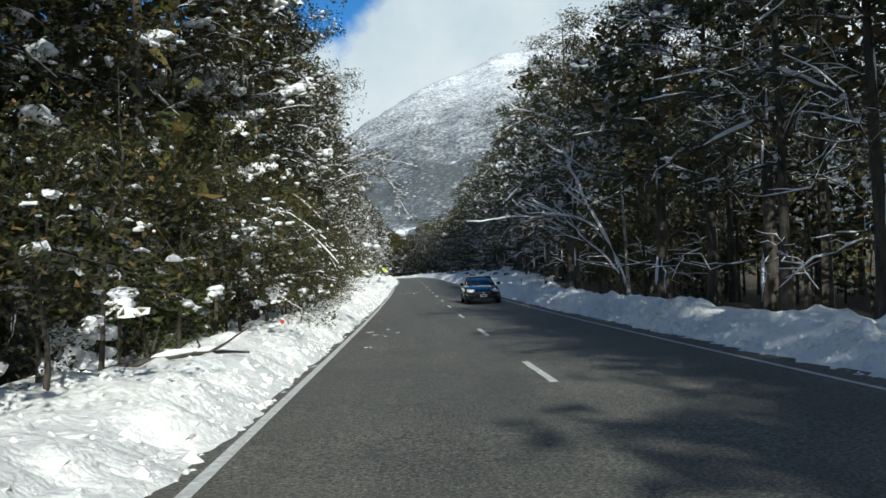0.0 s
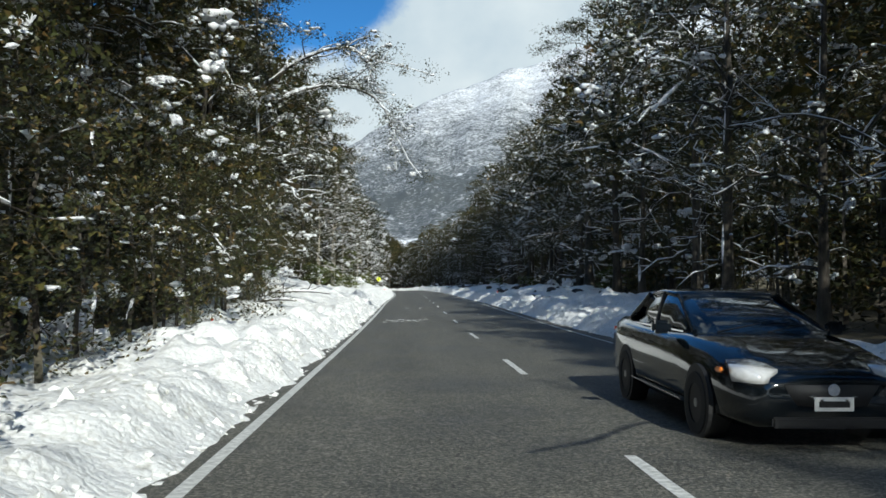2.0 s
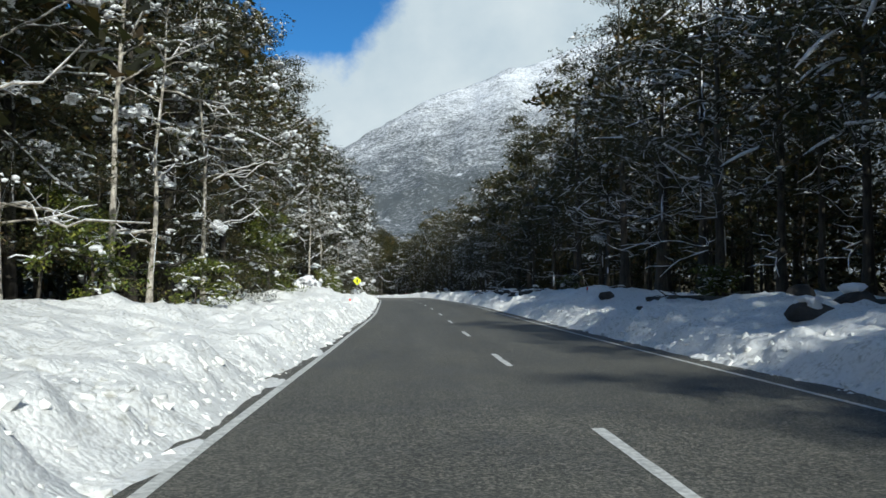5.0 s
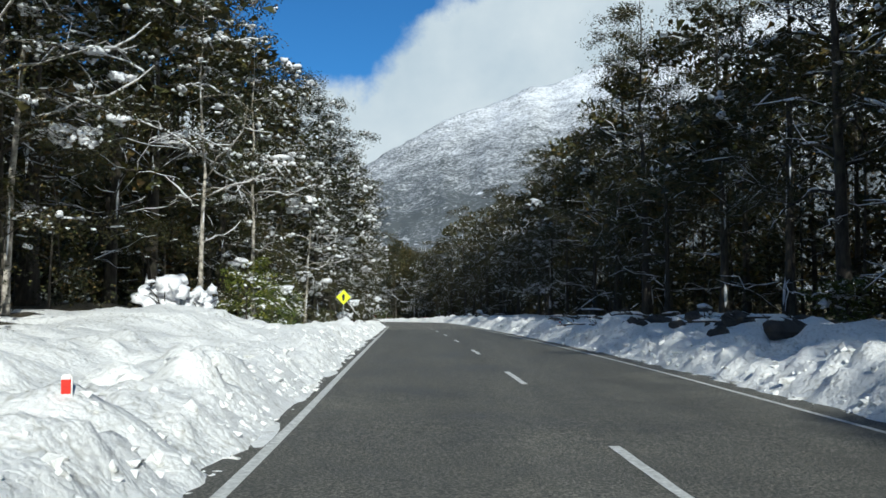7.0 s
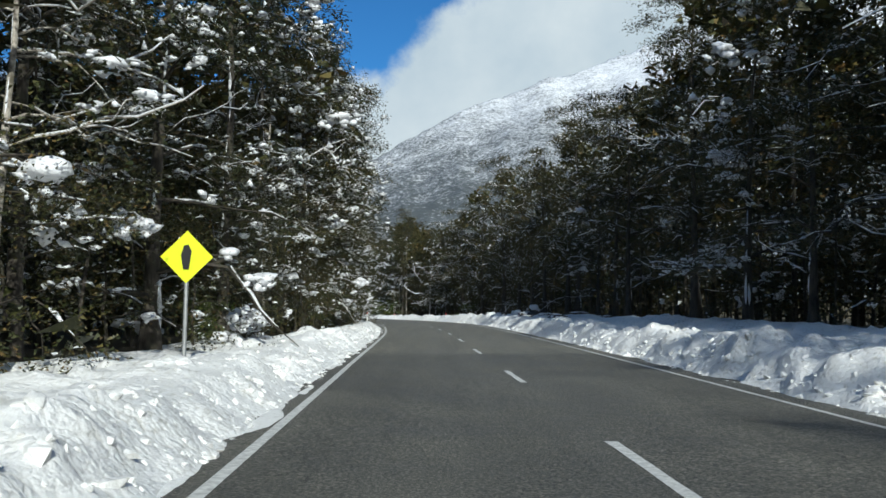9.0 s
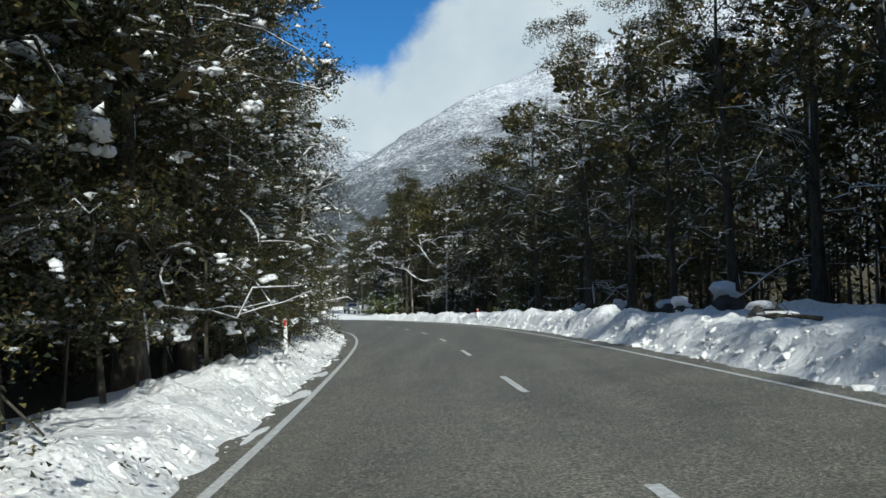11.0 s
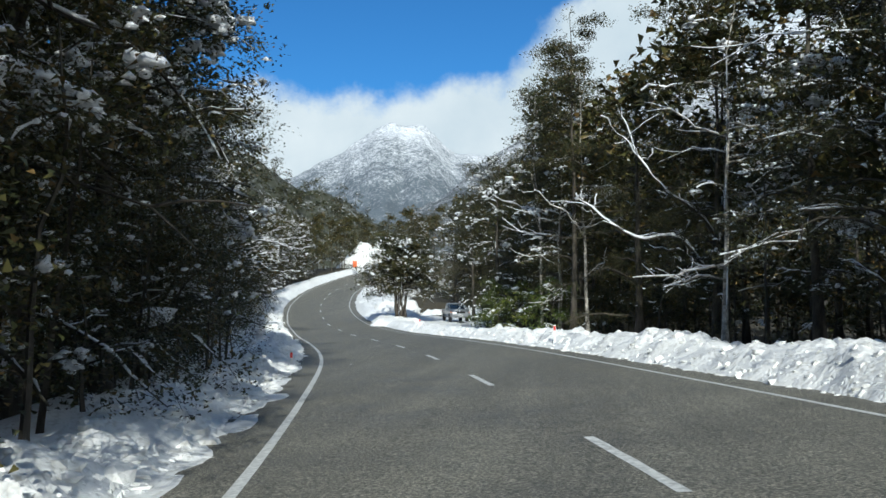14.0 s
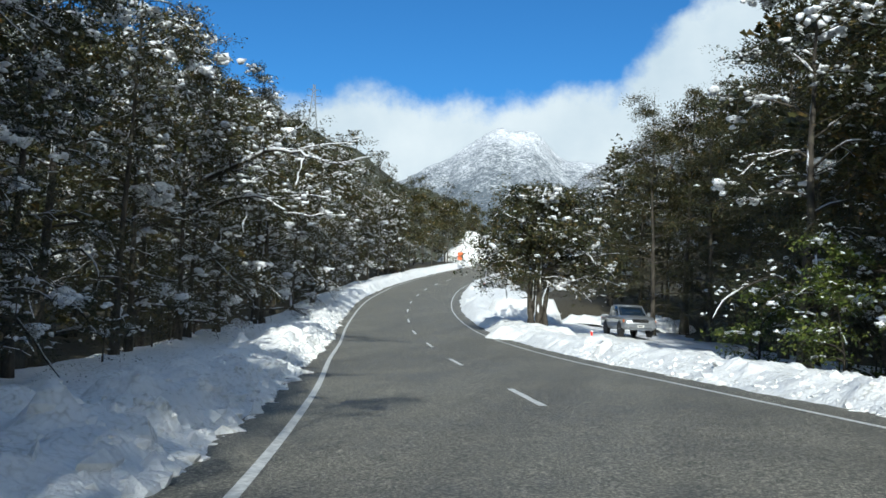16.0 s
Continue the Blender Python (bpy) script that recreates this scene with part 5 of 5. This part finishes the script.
def build_warning_sign():
    x, y, zc = -7.25, 176.5, 2.36
    z = float(ground_z(x, y)[0])
    ob = new("warning_sign")
    ob.matrix_world = Matrix.Translation((x, y, z))
    tagged(ob, "yellow-green diamond warning sign on a steel post in snow", "road sign")
    h = zc - z
    part("post", rod((0, .04, -.5), (0, .04, h + .30), .04, .04, 12), STEEL, ob)
    r = .47
    part("board", panel([(0, 0, h - r), (r, 0, h), (0, 0, h + r), (-r, 0, h)], .012), YELLOW, ob, "fluorescent yellow-green diamond board")
    part("symbol", panel([(-.05, -.018, h - .22), (.05, -.018, h - .22), (.09, -.018, h + .10), (.03, -.018, h + .22), (-.05, -.018, h + .20), (-.10, -.018, h + .02)], .004), BLACK, ob, "plain black upright symbol")
    for dz in (-.22, .22):
        part("bracket", box((.16, .03, .03), (0, .03, h + dz), .005), STEEL, ob)
    return ob


build_warning_sign()


def build_works_sign():
    x, y = -49.1, 421.0
    z = float(ground_z(x, y)[0]) + 0.1
    ob = new("roadworks_sign")
    ob.matrix_world = Matrix.Translation((x, y, z)) @ Matrix.Rotation(0.15, 4, "Z")
    tagged(ob, "orange temporary roadworks sign standing on a snow bank", "road sign")
    part("board", box((.8, .03, 1.2), (0, 0, 1.9), .01), ORANGE, ob)
    part("text_bar", box((.5, .01, .12), (0, -.022, 2.05), .002), BLACK, ob)
    part("text_bar", box((.5, .01, .12), (0, -.022, 1.8), .002), BLACK, ob)
    for sx in (-1, 1):
        part("leg", rod((sx * .3, 0, 1.4), (sx * .3, -.45, -.3), .02, .02, 6), STEEL, ob)
        part("leg", rod((sx * .3, .03, 1.4), (sx * .3, .5, -.3), .02, .02, 6), STEEL, ob)
    return ob


build_works_sign()


def build_pylon(x, y, z, h):
    """A lattice power pylon: four legs, rings of bracing and three pairs of arms."""
    ob = new("power_pylon")
    ob.matrix_world = Matrix.Translation((x, y, z)) @ Matrix.Rotation(0.5, 4, "Z")
    tagged(ob, "far grey lattice power pylon standing on the wooded hill", "pylon")
    half = lambda t: 3.2 * (1 - t) ** 1.3 + 0.45
    corner = lambda k, t: (half(t) * (1, 1, -1, -1)[k % 4], half(t) * (1, -1, -1, 1)[k % 4], h * t)
    levels = [0, 0.16, 0.31, 0.45, 0.58, 0.70, 0.81, 0.91, 1.0]
    for k in range(4):
        bm = bmesh.new()
        for a, b in zip(levels, levels[1:]):
            for p, q, r in ((corner(k, a), corner(k, b), 0.13), (corner(k, a), corner(k + 1, b), 0.07), (corner(k + 1, a), corner(k, b), 0.07)):
                piece = rod(p, q, r, r, 4)
                me = bpy.data.meshes.new("brace")
                piece.to_mesh(me)
                piece.free()
                bm.from_mesh(me)
                bpy.data.meshes.remove(me)
        part("lattice_side", bm, STEEL, ob)
    for t, w in ((0.70, 4.6), (0.81, 4.0), (0.91, 3.4)):
        for sx in (-1, 1):
            part("crossarm", rod((sx * half(t), 0, h * t), (sx * w, 0, h * t + 0.4), 0.22, 0.08, 4), STEEL, ob)
            part("insulator", rod((sx * w, 0, h * t + 0.4), (sx * w, 0, h * t - 1.2), 0.09, 0.09, 6), GLASS, ob)
    return ob


build_pylon(-204.0, 710.0, 84.0, 34.0)


def snow_pole(x, y, h, lean, label):
    z = float(ground_z(x, y)[0])
    ob = new("snow_pole", None)
    ob.matrix_world = Matrix.Translation((x, y, z)) @ Euler(lean).to_matrix().to_4x4()
    tagged(ob, label, "snow pole")
    part("stick", rod((0, 0, -.4), (0, 0, h), .022, .016, 8), WHITE_POST, ob)
    part("tip", rod((0, 0, h), (0, 0, h + .06), .017, .012, 8), STEEL, ob)
    return ob


snow_pole(-10.9, 245.5, 0.85, (0.0, -0.18, 0), "thin white leaning snow pole beside the bend")


# ---- rocks, stumps and shrubs on the banks ----
def boulder(x, y, size, seed, capped):
    gg = np.random.default_rng(seed)
    z = float(ground_z(x, y)[0])
    ob = new("boulder")
    ob.matrix_world = Matrix.Translation((x, y, z))
    tagged(ob, "dark grey boulder poking out of the snow", "rock", "boulders on the bank")
    V = ICO2_V.copy()
    n = gg.normal(0, 1, (7, 3))
    n /= np.linalg.norm(n, axis=1)[:, None]
    for k in n:
        over = np.clip(V @ k - 0.62, 0, None)
        V = V - over[:, None] * k
    V = V * size * np.array([gg.uniform(.8, 1.4), gg.uniform(.7, 1.1), gg.uniform(.6, .9)])
    part("stone", mesh_from("stone", V + np.array([0, 0, size * .12]), ICO2_F, ROCK, False), None, ob)
    if capped:
        v, f = snow_lump(gg, np.array([0, 0.05, size * .62]), size * .62, True)
        part("snow_cap", mesh_from("snow_cap", v, f, FRESH), None, ob, "white snow cap")
    return ob


g = np.random.default_rng(77)
for k in range(34):
    yy = g.uniform(66, 172)
    dd = g.uniform(6.2, 10.0)
    x, y2, _ = at_side(yy, dd)
    boulder(x, y2, float(g.uniform(.2, .46)), 400 + k, g.random() < 0.15)
for x, y2, sz in ((6.2, 141, .4), (5.6, 143.5, .34), (7.0, 146, .45), (6.4, 150, .36), (5.8, 153, .42), (6.9, 157, .5), (5.4, 160, .32), (3.6, 230.6, .55), (4.9, 230.2, .8), (2.6, 234.0, .4), (3.2, 222.5, .4), (4.2, 214.0, .35), (5.0, 238, .6)):
    boulder(x, y2, sz, int(500 + y2), True)


def fallen_branch(yy, dd, length, turn, seed):
    gg = np.random.default_rng(seed)
    x, y, z = at_side(yy, dd)
    ob = new("fallen_branch")
    ob.matrix_world = Matrix.Translation((x, y, z + 0.1)) @ Matrix.Rotation(turn, 4, "Z")
    tagged(ob, "dark forked branch lying half buried in snow", "branch", "fallen branches on the bank")
    q = np.linspace(0, 1, 8)
    main = np.column_stack([q * length, np.cumsum(gg.normal(0, 0.04, 8)) * length * 0.5, 0.12 * np.sin(q * 2.6) * length * 0.5 - 0.08])
    W = Pieces()
    W.add(*tube(main, 0.055 * (1 - 0.8 * q) + 0.008, 6))
    S = Pieces()
    top = main[2:7].copy()
    top[:, 2] += 0.05
    S.add(*tube(top, np.array([0.02, 0.06, 0.04, 0.05, 0.01]), 5))
    for k in range(7):
        b = main[gg.integers(2, 8)]
        e = b + np.array([gg.uniform(0.1, 0.7), gg.normal(0, 0.5), gg.uniform(0.0, 0.6)]) * length * 0.35
        w = np.linspace(0, 1, 4)[:, None]
        tw = b * (1 - w) + e * w + gg.normal(0, 0.03, (4, 3))
        F = Pieces()
        F.add(*tube(tw, np.array([0.024, 0.018, 0.012, 0.005]), 4))
        part("fork", F.mesh("fork", BARK), None, ob)
    part("stem", W.mesh("stem", BARK), None, ob)
    part("snow_cap", S.mesh("snow_cap", FRESH), None, ob, "white snow along its top")


for k, (yy, dd, ln, tn) in enumerate(((158, 8.2, 2.2, 0.6), (163, 7.4, 1.6, 2.4), (166, 8.8, 2.4, 3.4), (172, 7.6, 1.8, 0.3), (152, 8.8, 1.8, 1.2), (143, 8.4, 2.0, 2.8), (128, 9.0, 2.0, 0.9), (112, 8.6, 2.2, 2.0), (96, 8.4, 1.8, 0.2), (221, 7.0, 1.6, 2.6), (229, 7.2, 1.8, 0.8))):
    fallen_branch(yy, dd, ln, tn, 880 + k)
for k, (yy, dd, ln, tn) in enumerate(((154, 7.4, 3.0, 2.0), (156, 8.0, 3.2, 0.9), (158, 6.9, 2.6, 2.9), (149, 7.6, 2.8, 1.4), (161, 7.2, 3.0, 0.3), (146, 8.2, 2.6, 2.4), (164, 6.8, 2.4, 1.1), (170, 7.8, 2.8, 2.2), (140, 8.0, 2.4, 0.6),
                                      (206, 7.6, 2.6, 1.0), (211, 7.2, 2.8, 2.1), (216, 7.6, 2.4, 0.4), (57, -8.2, 3.4, 2.7), (60, -8.9, 3.8, 0.35), (63, -8.4, 3.0, 1.9), (55, -7.8, 2.4, 0.9), (4, -6.2, 2.0, 2.2), (-3, -6.0, 2.2, 0.7))):
    fallen_branch(yy, dd, ln, tn, 980 + k)


def shrub(seed, h, r, n, leaf):
    m = make_tree(seed, h, 0.15, r, 16, n, leaf, 7, 26, 0.05, twigs=2, limb_sides=3, droop=0.1, trunk_snow=False, snow_big=0.8)
    m["crown"].materials.clear()
    m["crown"].materials.append(SHRUB_LEAF)
    return m


SHRUBS = [shrub(600 + k, h, r, n, 0.17) for k, (h, r, n) in enumerate(((2.4, 1.3, 420), (1.5, 1.2, 330), (3.6, 1.6, 560)))]
for yy, dd, k, sc in ((1.0, -6.6, 0, 0.95), (4.5, -6.9, 1, 1.0), (62, -9.6, 2, 1.0), (92, -9.2, 1, 1.2), (101, -8.6, 0, 1.0), (108, -8.2, 1, 1.0), (129, -9.2, 2, 1.25), (133, -9.8, 2, 1.0),
                      (153, -8.0, 0, 1.0), (157, -7.6, 0, 0.9), (163, -8.6, 1, 1.2), (167, -9.2, 0, 1.0), (172, -9.6, 0, 1.1), (188, -8.6, 1, 0.9), (205, -7.2, 0, 1.0), (209, -7.4, 1, 1.0), (229, -6.9, 1, 0.8),
                      (300, 7.9, 0, 1.1), (306, 8.0, 0, 1.2), (311, 8.6, 2, 0.9), (317, 9.5, 0, 1.2), (264, 8.0, 1, 1.0), (76, 10.5, 1, 1.0), (118, 11, 1, 1.0), (146, 10.8, 1, 1.0)):
    x, y2, z = at_side(yy, dd)
    plant("shrub", SHRUBS[k], x, y2, z - 0.1, yy, (sc, sc), "bright green leafy shrub flecked with snow", "shrub", "roadside shrubs")


def snow_bush(x, y, size, seed):
    """A low bush bent under a heavy round load of snow."""
    gg = np.random.default_rng(seed)
    z = float(ground_z(x, y)[0])
    ob = new("snow_covered_bush")
    ob.matrix_world = Matrix.Translation((x, y, z))
    tagged(ob, "low bush buried under rounded lumps of snow", "bush", "snow-covered bushes")
    P = Pieces()
    for k in range(34):
        at = np.array([gg.normal(0, .42), gg.normal(0, .36), gg.uniform(.0, .9)])
        at[:2] *= 1.15 - 0.7 * at[2]
        P.add(*snow_lump(gg, at * size, float(gg.uniform(.08, .24)) * size, True, (0.55, 0.95)))
    p = part("snow_load", P.mesh("snow_load", FRESH), None, ob, "rounded lumps of snow")
    tagged(p, kind="stuff")
    W = Pieces()
    for k in range(12):
        a, l = gg.uniform(0, 6.28), gg.uniform(.6, 1.2) * size
        q = np.linspace(0, 1, 5)
        W.add(*tube(np.column_stack([np.cos(a) * q * l * .8, np.sin(a) * q * l * .8, (1.3 * q - .7 * q * q) * l - 0.1]), .018 * (1 - .8 * q) + .004, 4))
    part("stems", W.mesh("stems", BARK), None, ob)
    return ob


for x, y2, sz, sd in ((-9.2, 145.0, 1.1, 1), (-8.6, 146.4, 0.8, 2), (-8.0, 184.6, 0.8, 3), (-9.4, 66, 0.8, 4), (-9.0, 72, 0.7, 5), (-8.4, 60, 0.7, 6), (9.5, 84, 0.8, 7), (10.2, 96, 0.7, 8), (-7.2, 5.5, 0.7, 9), (-7.0, -1.5, 0.8, 10),
                     (-6.9, 12, 0.6, 12), (-6.8, 20, 0.6, 13), (-7.2, 27, 0.7, 14), (-7.0, 36, 0.7, 15), (4.6, 246, 0.7, 16), (3.4, 252, 0.6, 17), (-24.5, 296, 0.7, 18)):
    snow_bush(x, y2, sz, 700 + sd)


# ---- single trees that stand out ----
def white_trunk_tree():
    m = make_tree(811, 14, 5.5, 2.6, 16, 380, 0.30, 10, 70, 0.165, lean=0.8, bark=PALE_BARK, trunk_snow=22, bare=9, fine=0.65, limb_r=0.2)
    return m


SPLIT_TREE = white_trunk_tree()
plant("pale_barked_tree", SPLIT_TREE, -12.1, 253.1, float(ground_z(-12.1, 253.1)[0]) - 0.1, 0.2, (1.1, 1.05), "leaning pale-barked tree plastered with snow", "tree", "")
PALE = [make_tree(820 + k, h, c, 2.2, 14, 300, 0.28, 8, 50, 0.10, lean=0.5, bark=PALE_BARK, bare=8, fine=0.7, limb_r=0.3) for k, (h, c) in enumerate(((13, 5.5), (11, 4.0)))]
for yy, dd, k in ((96, -9.4, 0), (99, -9.8, 1), (103, -9.0, 0), (107, -9.2, 1), (111, -8.6, 0), (137, -10.4, 0), (140, -10.8, 1), (150, -9.0, 0), (158, -8.6, 0), (174, -8.2, 1), (196, -8.0, 0), (206, -7.6, 1), (210, -7.9, 0), (26, 8.4, 1),
                  (298, 9.0, 0), (301, 8.7, 1), (304, 8.8, 0), (285, 8.8, 1), (270, -8.8, 1)):
    x, y2, z = at_side(yy, dd)
    plant("slender_tree", PALE[k], x, y2, z - 0.1, yy * 1.3, (1.0, 0.95 + 0.1 * math.sin(yy)), "slender pale-trunked young tree with snow on its bark", "tree", "slender pale trees")
LONE = make_tree(841, 7.8, 2.9, 4.3, 44, 2600, 0.30, 9, 260, 0.24, lean=0.5, bare=1, fine=0.8, droop=0.15)
plant("lone_tree", LONE, -24.1, 338.0, road_z(-29, 336) - 0.1, 0.6, (1.0, 1.0), "broad low beech with snow on its leaves at the lay-by", "tree", "")
CLUMP = make_tree(842, 6.2, 2.9, 2.8, 18, 620, 0.26, 8, 50, 0.2, lean=0.5, fine=0.8)
SNAG = make_tree(851, 15, 6.0, 2.8, 14, 320, 0.30, 9, 40, 0.19, lean=0.25, bark=PALE_BARK, trunk_snow=16, bare=5, fine=0.7, limb_r=0.25)
plant("pale_barked_tree", SNAG, -20.9, 283.4, float(ground_z(-20.9, 283.4)[0]) - 0.15, 0.1, (1.0, 1.0), "straight pale-barked tree standing in the shaded verge", "tree", "")
for dx, dy, a in ((0.1, 0.3, 1.0), (0.9, 0.3, 3.1), (0.3, -0.3, 4.4)):
    plant("lone_tree", CLUMP, -24.7 + dx, 338 + dy, road_z(-29, 336) - 0.1, a, (1.0, 1.0), "leaning beech stem beside the lay-by", "tree", "")


for x, y2, k, sc in ((-16.5, 350.5, 2, 1.05), (-13.5, 352, 0, 1.0), (-12.5, 344, 4, 1.05), (-18.8, 358, 1, 1.0), (-11.5, 336, 2, 0.95), (-18.4, 347, 0, 0.8), (-15.2, 342, 2, 0.8), (-19.6, 357, 4, 0.9), (-13.5, 337.5, 4, 0.85), (-12.6, 331.5, 0, 0.9), (-12.4, 324, 2, 0.8), (-10.6, 319, 0, 1.1), (-11.6, 329, 4, 0.8), (-8.2, 321, 1, 1.2), (-8.2, 314, 3, 1.0)):
    if open_view(x, y2):
        continue
    sc = min(sc, low_growth(x, y2))
    plant("beech_tree", {key: NEAR[k][key] for key in ("trunk", "crown")}, x, y2, float(ground_z(x, y2)[0]) - 0.2, y2, (sc, sc), "dark green beech tree nearly free of snow", "tree", "roadside beeches")


# ---- trees with great snow-laden limbs of their own ----
def limb_parts(ob, knots, r0, seed, thick, twigs, fans=0):
    """A crooked limb through a few knots, in the tree's own coordinates: wood, the snow along it, and leaf fans at its end."""
    gg = np.random.default_rng(seed)
    k = np.array(knots, float)
    c = np.concatenate([[0], np.cumsum(np.linalg.norm(np.diff(k, axis=0), axis=1))])
    q = np.linspace(0, c[-1], 16)
    pts = np.stack([hermite(c, k[:, j], q) for j in range(3)], 1) + gg.normal(0, 0.05, (16, 3)) * np.linspace(0, 1, 16)[:, None]
    rr = r0 * (1 - 0.75 * q / c[-1])
    W, S, L = Pieces(), Pieces(), Pieces()
    W.add(*tube(pts, rr, 6))
    top = pts[1:].copy()
    top[:, 2] += rr[1:] * 0.7 + thick * 0.3
    top[:, 1] -= rr[1:] * 0.3
    S.add(*tube(top, (rr[1:] * 0.6 + thick * np.linspace(1, 0.5, 15)) * gg.uniform(0.45, 1.2, 15), 5))
    ends = [pts[-1]]
    for n in range(twigs):
        j = int(gg.integers(3, 16))
        way = pts[min(j + 1, 15)] - pts[j - 1]
        way = way / np.linalg.norm(way) + gg.normal(0, 0.75, 3) * np.array([1, 1, 0.55])
        ln = gg.uniform(0.5, 1.7)
        w = np.linspace(0, 1, 6)[:, None]
        tw = pts[j] + way * w * ln + np.cumsum(gg.normal(0, 0.06, (6, 3)), axis=0) * ln
        W.add(*tube(tw, rr[j] * 0.4 * (1 - 0.8 * w[:, 0]) + 0.006, 4))
        tw2 = tw.copy()
        tw2[:, 2] += 0.02
        S.add(*tube(tw2, (0.012 + thick * 0.4) * gg.uniform(0.4, 1.2, 6), 4))
        ends += [tw[3], tw[5]]
    part("limb", W.mesh("limb", BARK), None, ob)
    if fans:
        ends = np.array(ends)[gg.integers(0, len(ends), fans)] + gg.normal(0, 0.3, (fans, 3)) * np.array([1, 1, 0.6])
        L.add(*sprays(gg, ends, 0.26, 12, fine=0.55))
        part("leaves", L.mesh("leaves", LEAF, False), None, ob)
        for e in ends[:fans // 5]:
            v, f = snow_lump(gg, e + np.array([0, 0, 0.06]), float(gg.uniform(0.06, 0.16)))
            S.add(v, np.concatenate([f, f[:, 2:]], 1))
    qv, qf = np.concatenate(S.v), np.concatenate(S.f)
    tri = np.concatenate([qf[:, [0, 1, 2]], qf[:, [0, 2, 3]]])
    tri = tri[tri[:, 1] != tri[:, 2]]
    p = part("snow_load", mesh_from("snow_load", qv, tri, FRESH), None, ob, "thick snow along the limb")
    tagged(p, kind="stuff")


def limbed_tree(x, y, meshes, size, label):
    z = float(ground_z(x, y)[0]) - 0.15
    ob = plant("beech_tree", meshes, x, y, z, 0.0, size, label, "tree", "roadside beeches") if meshes else new("leaning_tree")
    if not meshes:
        ob.matrix_world = Matrix.Translation((x, y, z))
        tagged(ob, label, "tree")
    return ob


leaner = limbed_tree(8.7, 26.5, None, 1, "thin leaning tree plastered white with snow at the forest edge")
limb_parts(leaner, ((0, 0, -0.3), (-0.65, -0.1, 1.7), (-1.35, -0.2, 3.3), (-2.35, -0.4, 5.2), (-3.1, -0.6, 7.2)), 0.17, 31, 0.085, 10)
limb_parts(leaner, ((-0.3, 0, 0.9), (-1.4, -0.3, 2.2), (-2.6, -0.3, 3.3), (-3.6, -0.2, 4.9)), 0.07, 32, 0.035, 5)
limb_parts(leaner, ((-0.8, -0.1, 2.2), (0.4, -0.2, 1.7), (1.3, -0.4, 1.6), (2.3, -0.5, 1.1)), 0.06, 33, 0.035, 4)
limb_parts(leaner, ((-1.3, -0.2, 3.2), (-2.4, -0.3, 3.9), (-3.9, -0.4, 4.2), (-5.0, -0.3, 4.3)), 0.07, 34, 0.05, 4)
overhang = limbed_tree(-8.9, 63.0, NEAR[3], (1, 1), "tall beech with a snow-tipped bough hanging over the road")
limb_parts(overhang, ((0.1, 0, 8.6), (2.6, -0.2, 9.6), (4.8, -0.5, 9.4), (6.0, -0.7, 8.3), (6.3, -0.8, 7.3)), 0.10, 41, 0.05, 16, 420)
limb_parts(overhang, ((0.1, 0, 9.6), (2.4, -0.6, 11.0), (4.4, -0.9, 11.2), (5.4, -1.0, 10.2)), 0.09, 42, 0.05, 14, 380)
reacher = limbed_tree(-34.3, 320.3, NEAR[4], (0.9, 0.8), "beech with long snow-laden boughs reaching over the verge")
limb_parts(reacher, ((0, 0, 7.3), (2.4, -1.2, 7.9), (4.8, -2.5, 8.3), (6.9, -3.6, 7.7)), 0.12, 51, 0.06, 18, 380)
limb_parts(reacher, ((0, 0, 5.4), (2.0, -1.4, 6.2), (4.2, -2.6, 6.3), (5.6, -3.4, 5.7)), 0.09, 52, 0.05, 14, 300)
crooked = limbed_tree(-3.3, 292.4, NEAR[9], (0.9, 0.8), "beech with long bare crooked limbs outlined in snow")
limb_parts(crooked, ((0, 0, 2.5), (-1.0, -0.9, 3.6), (-2.0, -1.4, 4.9), (-3.4, -1.6, 4.8), (-5.7, -1.9, 6.5)), 0.10, 61, 0.05, 10)
limb_parts(crooked, ((0, 0, 4.4), (-1.0, -0.9, 5.8), (-2.4, -1.3, 7.0), (-4.1, -1.5, 9.5)), 0.09, 62, 0.045, 9)
limb_parts(crooked, ((0, 0, 3.4), (0.8, -1.2, 4.0), (1.0, -2.2, 5.4), (0.2, -3.0, 6.6)), 0.08, 63, 0.045, 8)


# ---- forest on the hill beyond the bend ----
FAR_TREES = [make_tree(900 + k, h, 1.0, r, 4, 50, 1.1, 4, 5, 0.14, twigs=0, limb_sides=3, trunk_snow=False, snow_big=2.0) for k, (h, r) in enumerate(((9.0, 3.2), (8.0, 3.4), (10.0, 3.0)))]
hill_rows = []
hr = random.Random(9)
hill_me = bpy.data.objects["hill_left"].data
hv = np.empty(len(hill_me.vertices) * 3, np.float32)
hill_me.vertices.foreach_get("co", hv)
hv = hv.reshape(-1, 3)
_az = np.degrees(np.arctan2(-(hv[:, 0] + 17), hv[:, 1] - 290))
ok = np.where((hv[:, 2] > 2) & (np.hypot(hv[:, 0] + 17, hv[:, 1] - 290) < 640) & (_az > 8) & (_az < 40))[0]
for i in hr.sample([i for i in ok if hv[i, 2] > 22], 260) + hr.sample(list(ok), 130):
    sc = hr.uniform(0.9, 1.5)
    hill_rows.append((hv[i, 0] + hr.uniform(-2, 2), hv[i, 1] + hr.uniform(-2, 2), hv[i, 2] - 0.6, hr.uniform(0, 6.28), (sc * 1.3, sc), hr.randrange(3)))
joined_forest("hill_forest", hill_rows, FAR_TREES, "beech forest covering the hill, olive green and snow-flecked")
